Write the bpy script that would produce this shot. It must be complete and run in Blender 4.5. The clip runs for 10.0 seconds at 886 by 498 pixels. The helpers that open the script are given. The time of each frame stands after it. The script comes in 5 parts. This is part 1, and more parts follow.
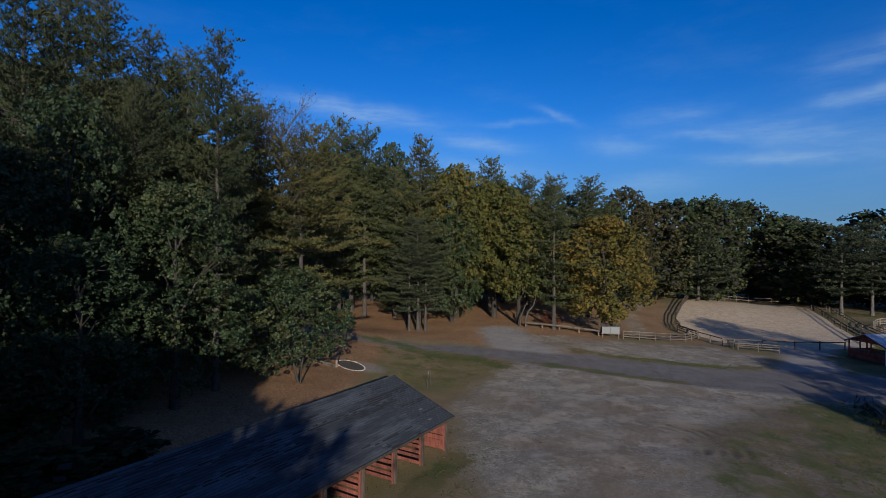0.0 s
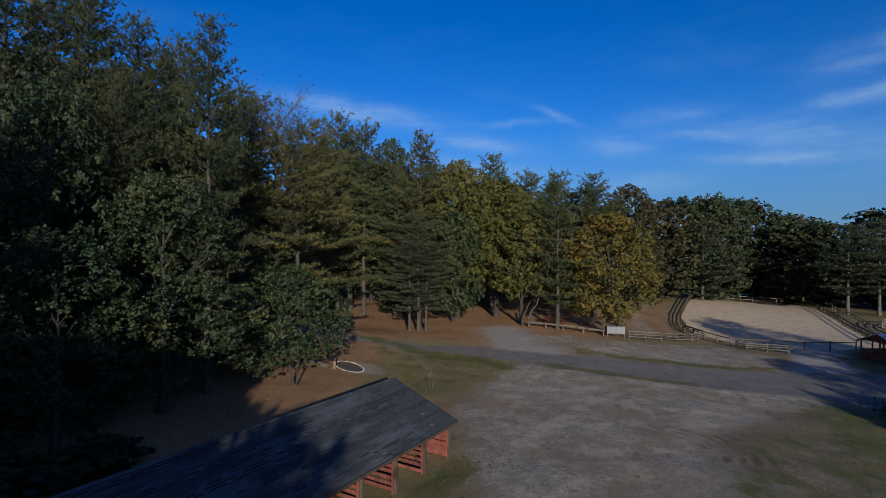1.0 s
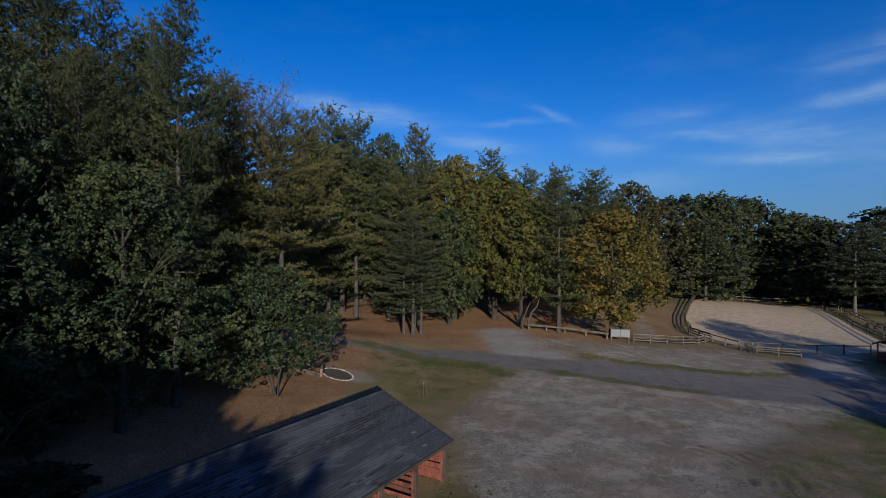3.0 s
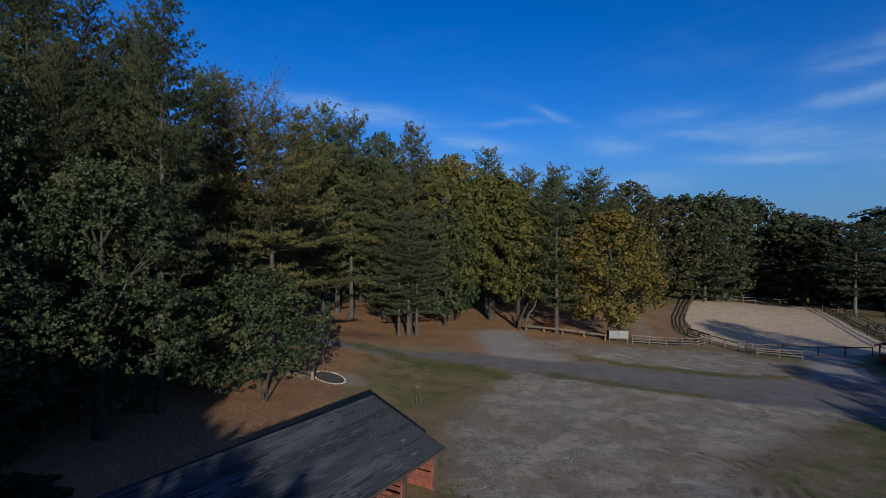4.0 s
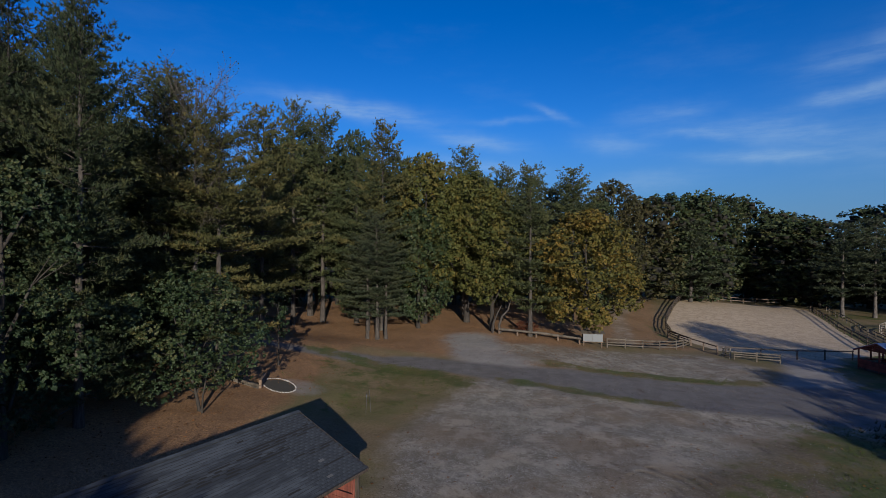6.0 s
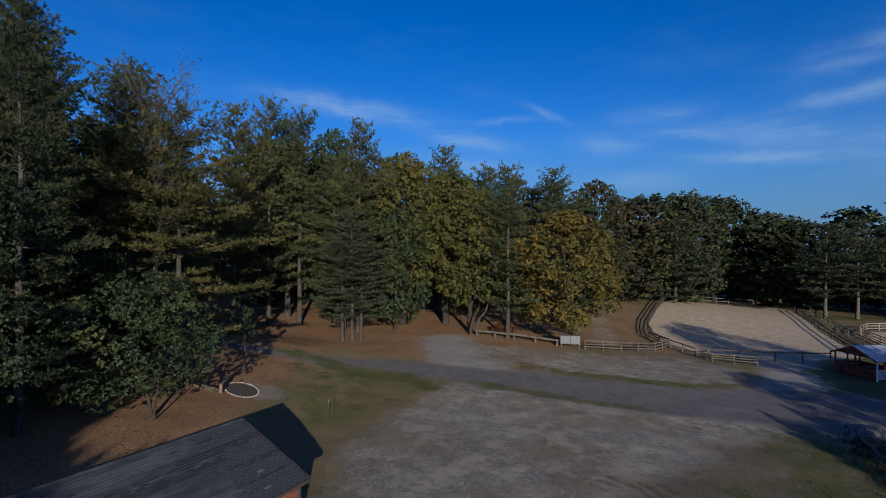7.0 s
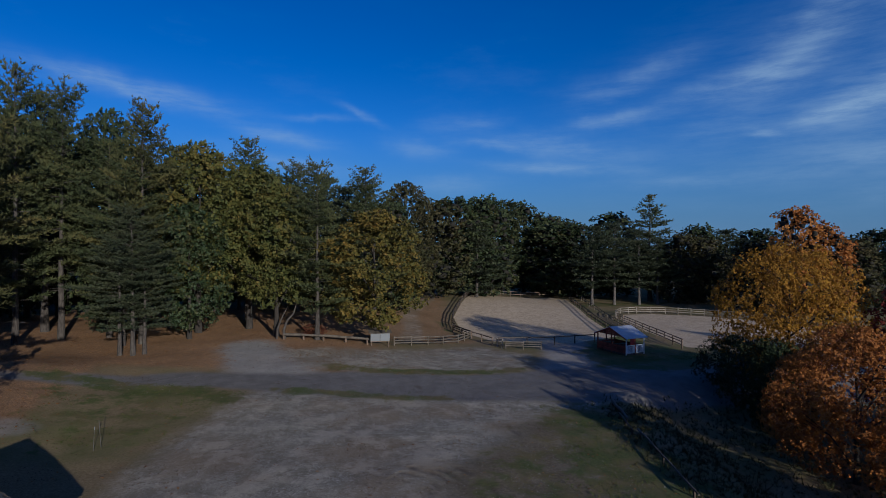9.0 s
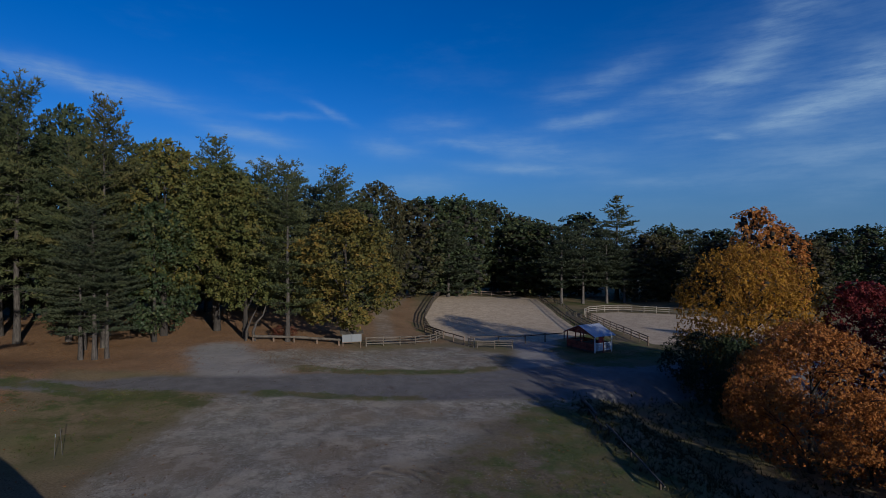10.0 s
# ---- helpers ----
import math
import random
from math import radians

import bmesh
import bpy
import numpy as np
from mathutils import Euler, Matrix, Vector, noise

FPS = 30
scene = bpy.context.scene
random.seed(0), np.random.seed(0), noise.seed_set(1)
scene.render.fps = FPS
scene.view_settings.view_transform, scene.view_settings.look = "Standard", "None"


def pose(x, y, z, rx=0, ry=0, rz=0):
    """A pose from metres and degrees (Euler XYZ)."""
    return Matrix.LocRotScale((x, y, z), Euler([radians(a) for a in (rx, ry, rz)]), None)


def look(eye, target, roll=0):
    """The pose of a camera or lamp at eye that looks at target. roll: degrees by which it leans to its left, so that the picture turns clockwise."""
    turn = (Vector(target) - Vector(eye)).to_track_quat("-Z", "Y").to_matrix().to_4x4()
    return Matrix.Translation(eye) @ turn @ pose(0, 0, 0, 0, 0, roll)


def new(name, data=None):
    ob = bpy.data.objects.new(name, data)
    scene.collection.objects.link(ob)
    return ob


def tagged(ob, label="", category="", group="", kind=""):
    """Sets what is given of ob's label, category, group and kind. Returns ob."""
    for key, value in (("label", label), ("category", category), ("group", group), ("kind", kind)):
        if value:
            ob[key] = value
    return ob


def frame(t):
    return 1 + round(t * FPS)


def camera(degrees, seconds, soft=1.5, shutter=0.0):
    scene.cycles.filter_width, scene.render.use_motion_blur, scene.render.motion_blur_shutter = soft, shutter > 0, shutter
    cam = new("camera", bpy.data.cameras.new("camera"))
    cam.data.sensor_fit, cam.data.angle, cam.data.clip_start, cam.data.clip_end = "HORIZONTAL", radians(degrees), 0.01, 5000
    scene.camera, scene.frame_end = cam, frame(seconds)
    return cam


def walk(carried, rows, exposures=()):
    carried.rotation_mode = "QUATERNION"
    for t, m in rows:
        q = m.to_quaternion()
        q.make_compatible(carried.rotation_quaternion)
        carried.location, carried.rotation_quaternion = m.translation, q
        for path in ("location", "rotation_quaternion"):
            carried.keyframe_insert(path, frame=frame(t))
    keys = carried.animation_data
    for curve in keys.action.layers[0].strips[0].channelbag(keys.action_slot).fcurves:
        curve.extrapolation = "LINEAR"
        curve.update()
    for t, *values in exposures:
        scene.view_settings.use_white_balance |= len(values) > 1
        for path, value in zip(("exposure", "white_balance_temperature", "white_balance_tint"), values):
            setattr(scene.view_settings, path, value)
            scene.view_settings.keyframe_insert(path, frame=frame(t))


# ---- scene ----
cam = camera(81.6, 10.0, 0.5)
PATH = [
    (0, (0.464, -2.108, 11.396), (0.481, -0.108, 11.405), 0.4),
    (0.5, (0.344, -1.292, 11.269), (0.363, 0.708, 11.278), 0.4),
    (1, (0.286, -0.542, 11.15), (0.305, 1.458, 11.159), 0.4),
    (1.5, (0.142, 0.29, 11.093), (0.164, 2.29, 11.102), 0.4),
    (2, (0.235, 1.142, 11.113), (0.261, 3.142, 11.122), 0.4),
    (2.5, (0.362, 1.84, 11.084), (0.39, 3.84, 11.092), 0.4),
    (4, (0.853, 3.254, 11.119), (0.886, 5.254, 11.127), 0.4),
    (4.5, (1.311, 3.667, 11.173), (1.345, 5.667, 11.182), 0.4),
    (5, (2.129, 4.019, 11.292), (2.163, 6.018, 11.299), 0.4),
    (5.5, (3.016, 4.357, 11.385), (3.052, 6.357, 11.388), 0.4),
    (7, (6.046, 5.387, 11.636), (6.106, 7.386, 11.635), 0.5),
    (7.5, (6.591, 5.57, 11.57), (6.787, 7.56, 11.57), 0.5),
    (8, (6.739, 5.607, 11.531), (7.278, 7.533, 11.533), 0.4),
    (8.5, (6.753, 5.859, 11.48), (7.429, 7.741, 11.483), 0.2),
    (9, (6.775, 5.775, 11.523), (7.527, 7.629, 11.526), 0.2),
    (9.5, (6.717, 5.692, 11.556), (7.539, 7.516, 11.559), 0.2),
    (10, (6.598, 5.665, 11.55), (7.453, 7.472, 11.553), 0.1),
]
walk(cam, [(t, look(eye, target, roll)) for t, eye, target, roll in PATH], [(0.0, -0.4, 6500, 10), (5.6, -0.42, 6500, 10), (7.0, -0.48, 6420, 10), (7.8, -0.54, 6180, 10), (8.8, -0.76, 5980, 10), (10.0, -0.79, 6180, 10)])

# ---- world and sun ----
SUN_EL, SUN_TO = 13.7, (0.135, -0.991)      # low sun behind the first camera, a little to its right
world = bpy.data.worlds.new("sky")
scene.world = world
world.use_nodes = True


class Nodes:
    """Short hand for building a node tree."""

    def __init__(self, tree):
        self.tree = tree
        tree.nodes.clear()

    def add(self, kind, ins=None, **props):
        n = self.tree.nodes.new(kind)
        for key, value in props.items():
            setattr(n, key, value)
        for key, value in (ins or {}).items():
            if isinstance(value, bpy.types.NodeSocket):
                self.tree.links.new(value, n.inputs[key])
            else:
                n.inputs[key].default_value = value
        return n

    def math(self, op, a, b=0.0, clamp=False):
        return self.add("ShaderNodeMath", {0: a, 1: b}, operation=op, use_clamp=clamp).outputs[0]

    def mix(self, fac, a, b, blend="MIX"):
        n = self.add("ShaderNodeMix", data_type="RGBA", blend_type=blend)
        for i, v in ((0, fac), (6, a), (7, b)):
            if isinstance(v, bpy.types.NodeSocket):
                self.tree.links.new(v, n.inputs[i])
            else:
                n.inputs[i].default_value = v if i == 0 else (*v[:3], 1)
        return n.outputs[2]

    def noise(self, scale, detail=4.0, rough=0.55, vec=None, out="Fac"):
        ins = {"Scale": scale, "Detail": detail, "Roughness": rough}
        if vec is not None:
            ins["Vector"] = vec
        return self.add("ShaderNodeTexNoise", ins).outputs[out]

    def ramp(self, fac, lo, hi):
        """0 below lo, 1 above hi."""
        n = self.add("ShaderNodeMapRange", {0: fac, 1: lo, 2: hi}, interpolation_type="SMOOTHSTEP")
        return n.outputs[0]


w = Nodes(world.node_tree)
sky = w.add("ShaderNodeTexSky", sky_type="NISHITA", sun_disc=False, sun_elevation=radians(SUN_EL),
            sun_rotation=math.atan2(SUN_TO[0], SUN_TO[1]), altitude=60.0, air_density=1.0, dust_density=0.0, ozone_density=3.0)
deep = w.add("ShaderNodeHueSaturation", {"Hue": 0.506, "Saturation": 1.18, "Value": 1.05, "Color": w.mix(1.0, sky.outputs[0], (0.665, 0.86, 1.24), "MULTIPLY")})
way = w.add("ShaderNodeTexCoord").outputs["Generated"]
xyz = w.add("ShaderNodeSeparateXYZ", {0: way})
bearing = w.math("MULTIPLY", w.math("ARCTAN2", xyz.outputs[0], xyz.outputs[1]), 57.2958)
height = w.math("MULTIPLY", w.math("ARCSINE", xyz.outputs[2]), 57.2958)
WISPS = [        # bearing, height, half length, half width, tilt (degrees), strength
    (-8.2, 14.8, 7.6, 1.07, -5, 0.75), (-13.0, 15.4, 3.8, 0.57, -12, 0.35), (4.7, 11.8, 4.4, 0.88, -10, 0.6),
    (5.0, 9.1, 5.7, 0.88, -8, 0.5), (12.7, 14.6, 2.8, 0.44, -18, 0.45), (8.1, 14.0, 3.8, 0.38, 0, 0.3),
    (19.5, 11.2, 3.5, 1.01, -8, 0.5), (24.7, 13.7, 3.8, 0.88, 4, 0.3), (26.8, 11.5, 3.8, 0.44, -5, 0.42),
    (34.6, 10.8, 7.6, 1.07, -9, 0.5), (34.2, 8.7, 6.9, 0.57, -4, 0.65), (22.9, 7.3, 5.0, 0.82, 0, 0.4),
    (39.2, 13.6, 4.4, 0.68, 12, 0.4), (39.9, 17.1, 4.4, 1.36, 18, 0.28), (57.2, 19.2, 7.6, 1.88, 48, 0.44),
    (61.2, 20.3, 5.7, 2.21, 30, 0.28), (63.2, 13.6, 6.9, 1.88, 20, 0.68), (65.3, 15.3, 3.2, 1.7, 25, 0.4),
    (54.0, 11.2, 1.3, 0.34, -10, 0.64), (62.8, 8.7, 6.9, 1.53, 6, 0.48), (52.0, 16.0, 5.7, 1.19, 8, 0.44),
    (59.2, 12.3, 3.8, 0.68, 12, 0.44), (48.3, 7.0, 6.9, 0.59, 2, 0.28), (64.9, 5.7, 3.8, 1.19, 12, 0.4),
    (44.5, 18.3, 3.8, 1.19, 20, 0.28), (41.6, 13.5, 4.4, 0.77, 5, 0.2), (49.9, 11.5, 3.8, 0.68, 4, 0.16),
    (62.4, 14.0, 17.0, 8.0, 22, 0.13), (76.4, 16.0, 20.0, 9.0, 15, 0.12), (48.4, 15.0, 12.0, 6.75, 18, 0.1),
]
dome = w.add("ShaderNodeCombineXYZ", {0: bearing, 1: height, 2: 0.0}).outputs[0]
drift = w.add("ShaderNodeSeparateColor", {0: w.noise(0.11, 4, 0.6, dome, "Color")})
bearing_d = w.math("ADD", bearing, w.math("MULTIPLY", w.math("SUBTRACT", drift.outputs[0], 0.5), 6.0))
height_d = w.math("ADD", height, w.math("MULTIPLY", w.math("SUBTRACT", drift.outputs[1], 0.5), 2.6))
veil = None
for az, el, long, wide, tilt, power in WISPS:
    c, s_ = math.cos(radians(tilt)), math.sin(radians(tilt))
    du, dv = w.math("SUBTRACT", bearing_d, az), w.math("SUBTRACT", height_d, el)
    along = w.math("ADD", w.math("MULTIPLY", du, c / long), w.math("MULTIPLY", dv, s_ / long))
    across = w.math("ADD", w.math("MULTIPLY", dv, c / wide), w.math("MULTIPLY", du, -s_ / wide))
    r2 = w.math("ADD", w.math("MULTIPLY", along, along), w.math("MULTIPLY", across, across))
    one = w.math("MULTIPLY", w.math("EXPONENT", w.math("MULTIPLY", r2, -1.0)), power)
    veil = one if veil is None else w.math("ADD", veil, one)
streaks = w.noise(1.0, 8.0, 0.66, w.add("ShaderNodeMapping", {0: dome, "Rotation": (0, 0, radians(-8)), "Scale": (0.14, 0.75, 1)}).outputs[0])
wisps = w.noise(0.12, 7.0, 0.62, w.add("ShaderNodeMapping", {0: dome, "Scale": (0.45, 1.4, 1)}).outputs[0])
veil = w.math("MULTIPLY", veil, w.math("ADD", w.ramp(streaks, 0.25, 0.75), 0.35))
veil = w.math("ADD", veil, w.math("MULTIPLY", w.math("MULTIPLY", w.ramp(wisps, 0.48, 0.75), w.ramp(height, 34.0, 12.0)), 0.1))
veil = w.math("MULTIPLY", veil, 0.56, clamp=True)
hazy = w.mix(w.math("MULTIPLY", w.ramp(xyz.outputs[2], 0.26, 0.0), 0.8), deep.outputs[0], (0.75, 2.05, 4.3))
cloud = w.mix(veil, hazy, (3.8, 5.6, 7.7))
sunward_fill = w.math("MULTIPLY", w.ramp(w.math("MULTIPLY", xyz.outputs[1], -1.0), -0.05, 0.75), w.math("MULTIPLY", w.ramp(wisps, 0.3, 0.65), 0.26))      # unseen pale veil added on the sun's side to fill and neutralise shadows
cloud = w.mix(sunward_fill, cloud, (7.6, 7.4, 6.8))
back = w.add("ShaderNodeBackground", {"Color": cloud, "Strength": 0.125})
w.add("ShaderNodeOutputWorld", {"Surface": back.outputs[0]})

sun = new("sun", bpy.data.lights.new("sun", "SUN"))
sun.data.energy, sun.data.angle, sun.data.color = 6.6, radians(0.55), (1.0, 0.9, 0.76)
sun_dir = Vector((*SUN_TO, math.tan(radians(SUN_EL))))
sun.matrix_world = look(sun_dir * 50, (0, 0, 0))

# ---- helpers for meshes and things ----
def part(name, bm, material, parent=None, label="", at=None):
    """Links a bmesh as one mesh object, under a parent if one is given."""
    me = bpy.data.meshes.new(name)
    bm.to_mesh(me)
    bm.free()
    return part_mesh(name, me, material, parent, label, at)


def part_mesh(name, me, material, parent=None, label="", at=None):
    if material is not None and not me.materials:
        me.materials.append(material)
    ob = new(name, me)
    if at is not None:
        ob.matrix_basis = at
    ob.parent = parent
    if label:
        ob["label"] = label
    return ob


def thing(name, m, label, category, group="", kind=""):
    """An Empty at the base of a thing, which parents its parts."""
    ob = new(name)
    ob.empty_display_size = 0.2
    ob.matrix_basis = m
    return tagged(ob, label, category, group, kind)


def raw_mesh(name, verts, faces):
    """A mesh from arrays: faces all of one size."""
    me = bpy.data.meshes.new(name)
    verts, faces = np.asarray(verts, np.float32), np.asarray(faces, np.int32)
    me.vertices.add(len(verts))
    me.vertices.foreach_set("co", verts.ravel())
    me.loops.add(faces.size)
    me.loops.foreach_set("vertex_index", faces.ravel())
    me.polygons.add(len(faces))
    me.polygons.foreach_set("loop_start", np.arange(0, faces.size, faces.shape[1], dtype=np.int32))
    me.update(calc_edges=True)
    return me


def box(bm, size, m=None, bevel=0.0, jitter=0.0, rng=None):
    """A box round the origin of m, with bevelled or uneven edges."""
    got = bmesh.ops.create_cube(bm, size=1.0)["verts"]
    for v in got:
        v.co = Vector([a * b for a, b in zip(v.co, size)])
        if jitter:
            v.co += Vector([rng.uniform(-jitter, jitter) for _ in range(3)])
    if bevel:
        edges = list({e for v in got for e in v.link_edges})
        res = bmesh.ops.bevel(bm, geom=edges, offset=bevel, segments=1, affect="EDGES")
        got = list({v for f in res["faces"] for v in f.verts} | {v for v in got if v.is_valid})
    if m is not None:
        bmesh.ops.transform(bm, matrix=m, verts=[v for v in got if v.is_valid])
    return got


def box_bm(size, m=None, bevel=0.0, jitter=0.0, rng=None):
    bm = bmesh.new()
    box(bm, size, m, bevel, jitter, rng)
    return bm


def between(a, b, width, height, bevel=0.008, jitter=0.0, rng=None):
    """A board or rail of that section from a to b."""
    a, b = Vector(a), Vector(b)
    d = b - a
    bm = box_bm((width, d.length, height), None, bevel, jitter, rng)
    q = d.to_track_quat("Y", "Z").to_matrix().to_4x4()
    bmesh.ops.transform(bm, matrix=Matrix.Translation((a + b) / 2) @ q, verts=bm.verts)
    return bm


def tube_arrays(points, radii, sides=7):
    """Verts and quads of a tapered tube along points."""
    points = [Vector(p) for p in points]
    vs, fs = [], []
    for i, p in enumerate(points):
        d = (points[min(i + 1, len(points) - 1)] - points[max(i - 1, 0)]).normalized()
        side = d.cross(Vector((0.31, 0.95, 0.05))).normalized()
        up = side.cross(d)
        for k in range(sides):
            a = 2 * math.pi * k / sides
            vs.append(p + (side * math.cos(a) + up * math.sin(a)) * radii[i])
        if i:
            for k in range(sides):
                fs.append(((i - 1) * sides + k, (i - 1) * sides + (k + 1) % sides, i * sides + (k + 1) % sides, i * sides + k))
    return np.array([tuple(v) for v in vs]), np.array(fs)


def log_bm(a, b, r0, r1, rng, sides=8, wobble=0.02, rings=5):
    """A round rail or log from a to b, a little crooked, with closed ends."""
    a, b = Vector(a), Vector(b)
    pts = [a.lerp(b, i / rings) + Vector([rng.uniform(-wobble, wobble) for _ in range(3)]) for i in range(rings + 1)]
    vs, fs = tube_arrays(pts, [r0 + (r1 - r0) * i / rings for i in range(rings + 1)], sides)
    bm = bmesh.new()
    vv = [bm.verts.new(v) for v in vs]
    for f in fs:
        bm.faces.new([vv[i] for i in f])
    bm.faces.new(vv[:sides][::-1])
    bm.faces.new(vv[-sides:])
    return bm


def sm(a, b, x):
    t = np.clip((np.asarray(x, float) - a) / (b - a), 0, 1)
    return t * t * (3 - 2 * t)


def rise(x, y):
    """The slope that climbs into the wood behind the shed."""
    behind = 0.883 * (x + 2.15) - 0.469 * (y - 28.4)
    return 0.15 * np.clip(-1 - x, 0, 24) * sm(-4.6, -7.5, behind) * sm(64, 54, y)


def lie(x, y):
    """The height of the ground."""
    x, y = np.asarray(x, float), np.asarray(y, float)
    d = np.maximum(0, y - 36)
    left = 0.45 + 0.062 * np.minimum(d * d / (d + 10), 60)
    left = left + np.where(x < -8, 0.03 * np.minimum(-8 - x, 60) * sm(30, 60, y), 0)
    right = -0.35 + 2.2 * sm(68, 104, y) * sm(80, 46, x)
    bank = 1.9 * sm(0.8, 7, (x - (26 + 0.425 * (y - 20))) * 0.92) * sm(43, 35, y)
    return left + (right - left) * sm(12, 36, x) - bank + rise(x, y)


def ground_at(x, y):
    return float(lie(x, y))


# ---- materials ----
def material(name):
    mat = bpy.data.materials.new(name)
    mat.use_nodes = True
    n = Nodes(mat.node_tree)
    n.bsdf = n.add("ShaderNodeBsdfPrincipled")
    n.add("ShaderNodeOutputMaterial", {"Surface": n.bsdf.outputs[0]})
    return mat, n


def setto(n, **ins):
    for key, value in ins.items():
        key = key.replace("_", " ")
        if isinstance(value, bpy.types.NodeSocket):
            n.tree.links.new(value, n.bsdf.inputs[key])
        else:
            n.bsdf.inputs[key].default_value = value


def bumped(n, height, strength=0.5, distance=0.02):
    b = n.add("ShaderNodeBump", {"Height": height, "Strength": strength, "Distance": distance})
    n.tree.links.new(b.outputs[0], n.bsdf.inputs["Normal"])


def wood(name, dark, light, rough=0.75, grain=(14.0, 14.0, 1.6), wear=None):
    """Painted or bare wood with grain, streaks and a different tone for each piece."""
    mat, n = material(name)
    pos = n.add("ShaderNodeTexCoord").outputs["Object"]
    streak = n.noise(1.0, 5, 0.6, n.add("ShaderNodeMapping", {0: pos, "Scale": grain}).outputs[0])
    broad = n.noise(1.3, 3, 0.5, pos)
    col = n.mix(n.ramp(streak, 0.3, 0.72), dark, light)
    col = n.mix(n.ramp(broad, 0.45, 0.75), col, tuple(0.6 * c for c in dark))
    if wear:
        col = n.mix(n.math("MULTIPLY", n.ramp(n.noise(6.0, 5, 0.65, pos), 0.58, 0.68), 0.6), col, wear)
    rnd = n.add("ShaderNodeObjectInfo").outputs["Random"]
    col = n.add("ShaderNodeHueSaturation", {"Value": n.math("ADD", n.math("MULTIPLY", rnd, 0.45), 0.78), "Color": col}).outputs[0]
    setto(n, Base_Color=col, Roughness=rough)
    bumped(n, streak, 0.4, 0.006)
    return mat


def foliage(name, colours, rough=0.55, through_light=0.3, lean=0.0, own=0.3):
    """Leaves: each leaf and each tree takes its own tone between the colours."""
    mat, n = material(name)
    leaf = n.add("ShaderNodeNewGeometry").outputs["Random Per Island"]
    tree = n.add("ShaderNodeObjectInfo").outputs["Random"]
    pos = n.add("ShaderNodeTexCoord").outputs["Object"]
    clump = n.noise(0.35, 3, 0.6, pos)
    fine = n.noise(5.0, 5, 0.75, pos)
    grain = n.math("ADD", n.math("MULTIPLY", leaf, own), n.math("MULTIPLY", n.ramp(fine, 0.35, 0.65), 0.25))
    mixv = n.math("ADD", grain, n.math("ADD", n.math("MULTIPLY", n.ramp(clump, 0.36, 0.66), 0.6 - own), n.math("MULTIPLY", tree, 0.15)))
    bumped(n, fine, 0.8, 0.12)
    ramp = n.add("ShaderNodeValToRGB", {0: n.math("ADD", mixv, lean)})
    els = ramp.color_ramp.elements
    while len(els) < len(colours):
        els.new(0.5)
    for i, c in enumerate(colours):
        els[i].position, els[i].color = (i + 0.3) / (len(colours) - 0.4), (*c, 1)
    setto(n, Base_Color=ramp.outputs[0], Roughness=rough)
    n.bsdf.inputs["Specular IOR Level"].default_value = 0.28 if rough < 0.45 else 0.15
    glow = n.add("ShaderNodeBsdfTranslucent", {"Color": ramp.outputs[0]})
    both = n.add("ShaderNodeMixShader", {0: through_light, 1: n.bsdf.outputs[0], 2: glow.outputs[0]})
    n.add("ShaderNodeOutputMaterial", {"Surface": both.outputs[0]}).is_active_output = True
    return mat


def bark(name, dark, light, lichen=0.5):
    mat, n = material(name)
    pos = n.add("ShaderNodeTexCoord").outputs["Object"]
    ridges = n.noise(1.0, 6, 0.65, n.add("ShaderNodeMapping", {0: pos, "Scale": (9, 9, 1.6)}).outputs[0])
    patch = n.noise(0.7, 3, 0.5, pos)
    col = n.mix(n.ramp(ridges, 0.35, 0.65), dark, light)
    col = n.mix(n.math("MULTIPLY", n.ramp(patch, 0.55, 0.75), lichen), col, (0.16, 0.17, 0.13))
    setto(n, Base_Color=col, Roughness=0.9)
    bumped(n, ridges, 0.8, 0.03)
    return mat


PINE_BARK = bark("pine_bark", (0.026, 0.022, 0.02), (0.078, 0.069, 0.062))
OAK_BARK = bark("oak_bark", (0.018, 0.015, 0.013), (0.045, 0.039, 0.034), 0.15)
GREY_BARK = bark("dead_grey_bark", (0.045, 0.04, 0.038), (0.12, 0.108, 0.1))
# near-black colour of the crown cores, painted in for inner shade
CORE_DARK = bark("crown_core_dark", (0.008, 0.008, 0.006), (0.02, 0.019, 0.013), 0.0)
NEEDLES = foliage("pine_needles", [(0.034, 0.047, 0.024), (0.06, 0.077, 0.036), (0.095, 0.107, 0.046), (0.15, 0.14, 0.055)], 0.5, 0.22, own=0.14)
# darker needles; on the recess trees behind the arena they stand in for shade
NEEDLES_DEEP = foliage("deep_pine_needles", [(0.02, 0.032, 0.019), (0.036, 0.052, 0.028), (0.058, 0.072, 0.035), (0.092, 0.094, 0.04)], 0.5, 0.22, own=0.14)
NEEDLES_BLUE = foliage("blue_pine_needles", [(0.03, 0.043, 0.027), (0.056, 0.072, 0.043), (0.09, 0.1, 0.056)], 0.5, 0.22, own=0.14)
NEEDLES_OLD = foliage("browning_pine_needles", [(0.052, 0.06, 0.026), (0.095, 0.097, 0.038), (0.165, 0.135, 0.052)], 0.55, 0.22, own=0.14)
LEAF_GREEN = foliage("green_oak_leaves", [(0.014, 0.03, 0.016), (0.026, 0.047, 0.022), (0.042, 0.063, 0.027), (0.1, 0.09, 0.032)], 0.34, 0.16)
LEAF_TURN = foliage("turning_leaves", [(0.036, 0.052, 0.018), (0.066, 0.08, 0.025), (0.107, 0.104, 0.03), (0.185, 0.125, 0.034)], 0.5, 0.16)
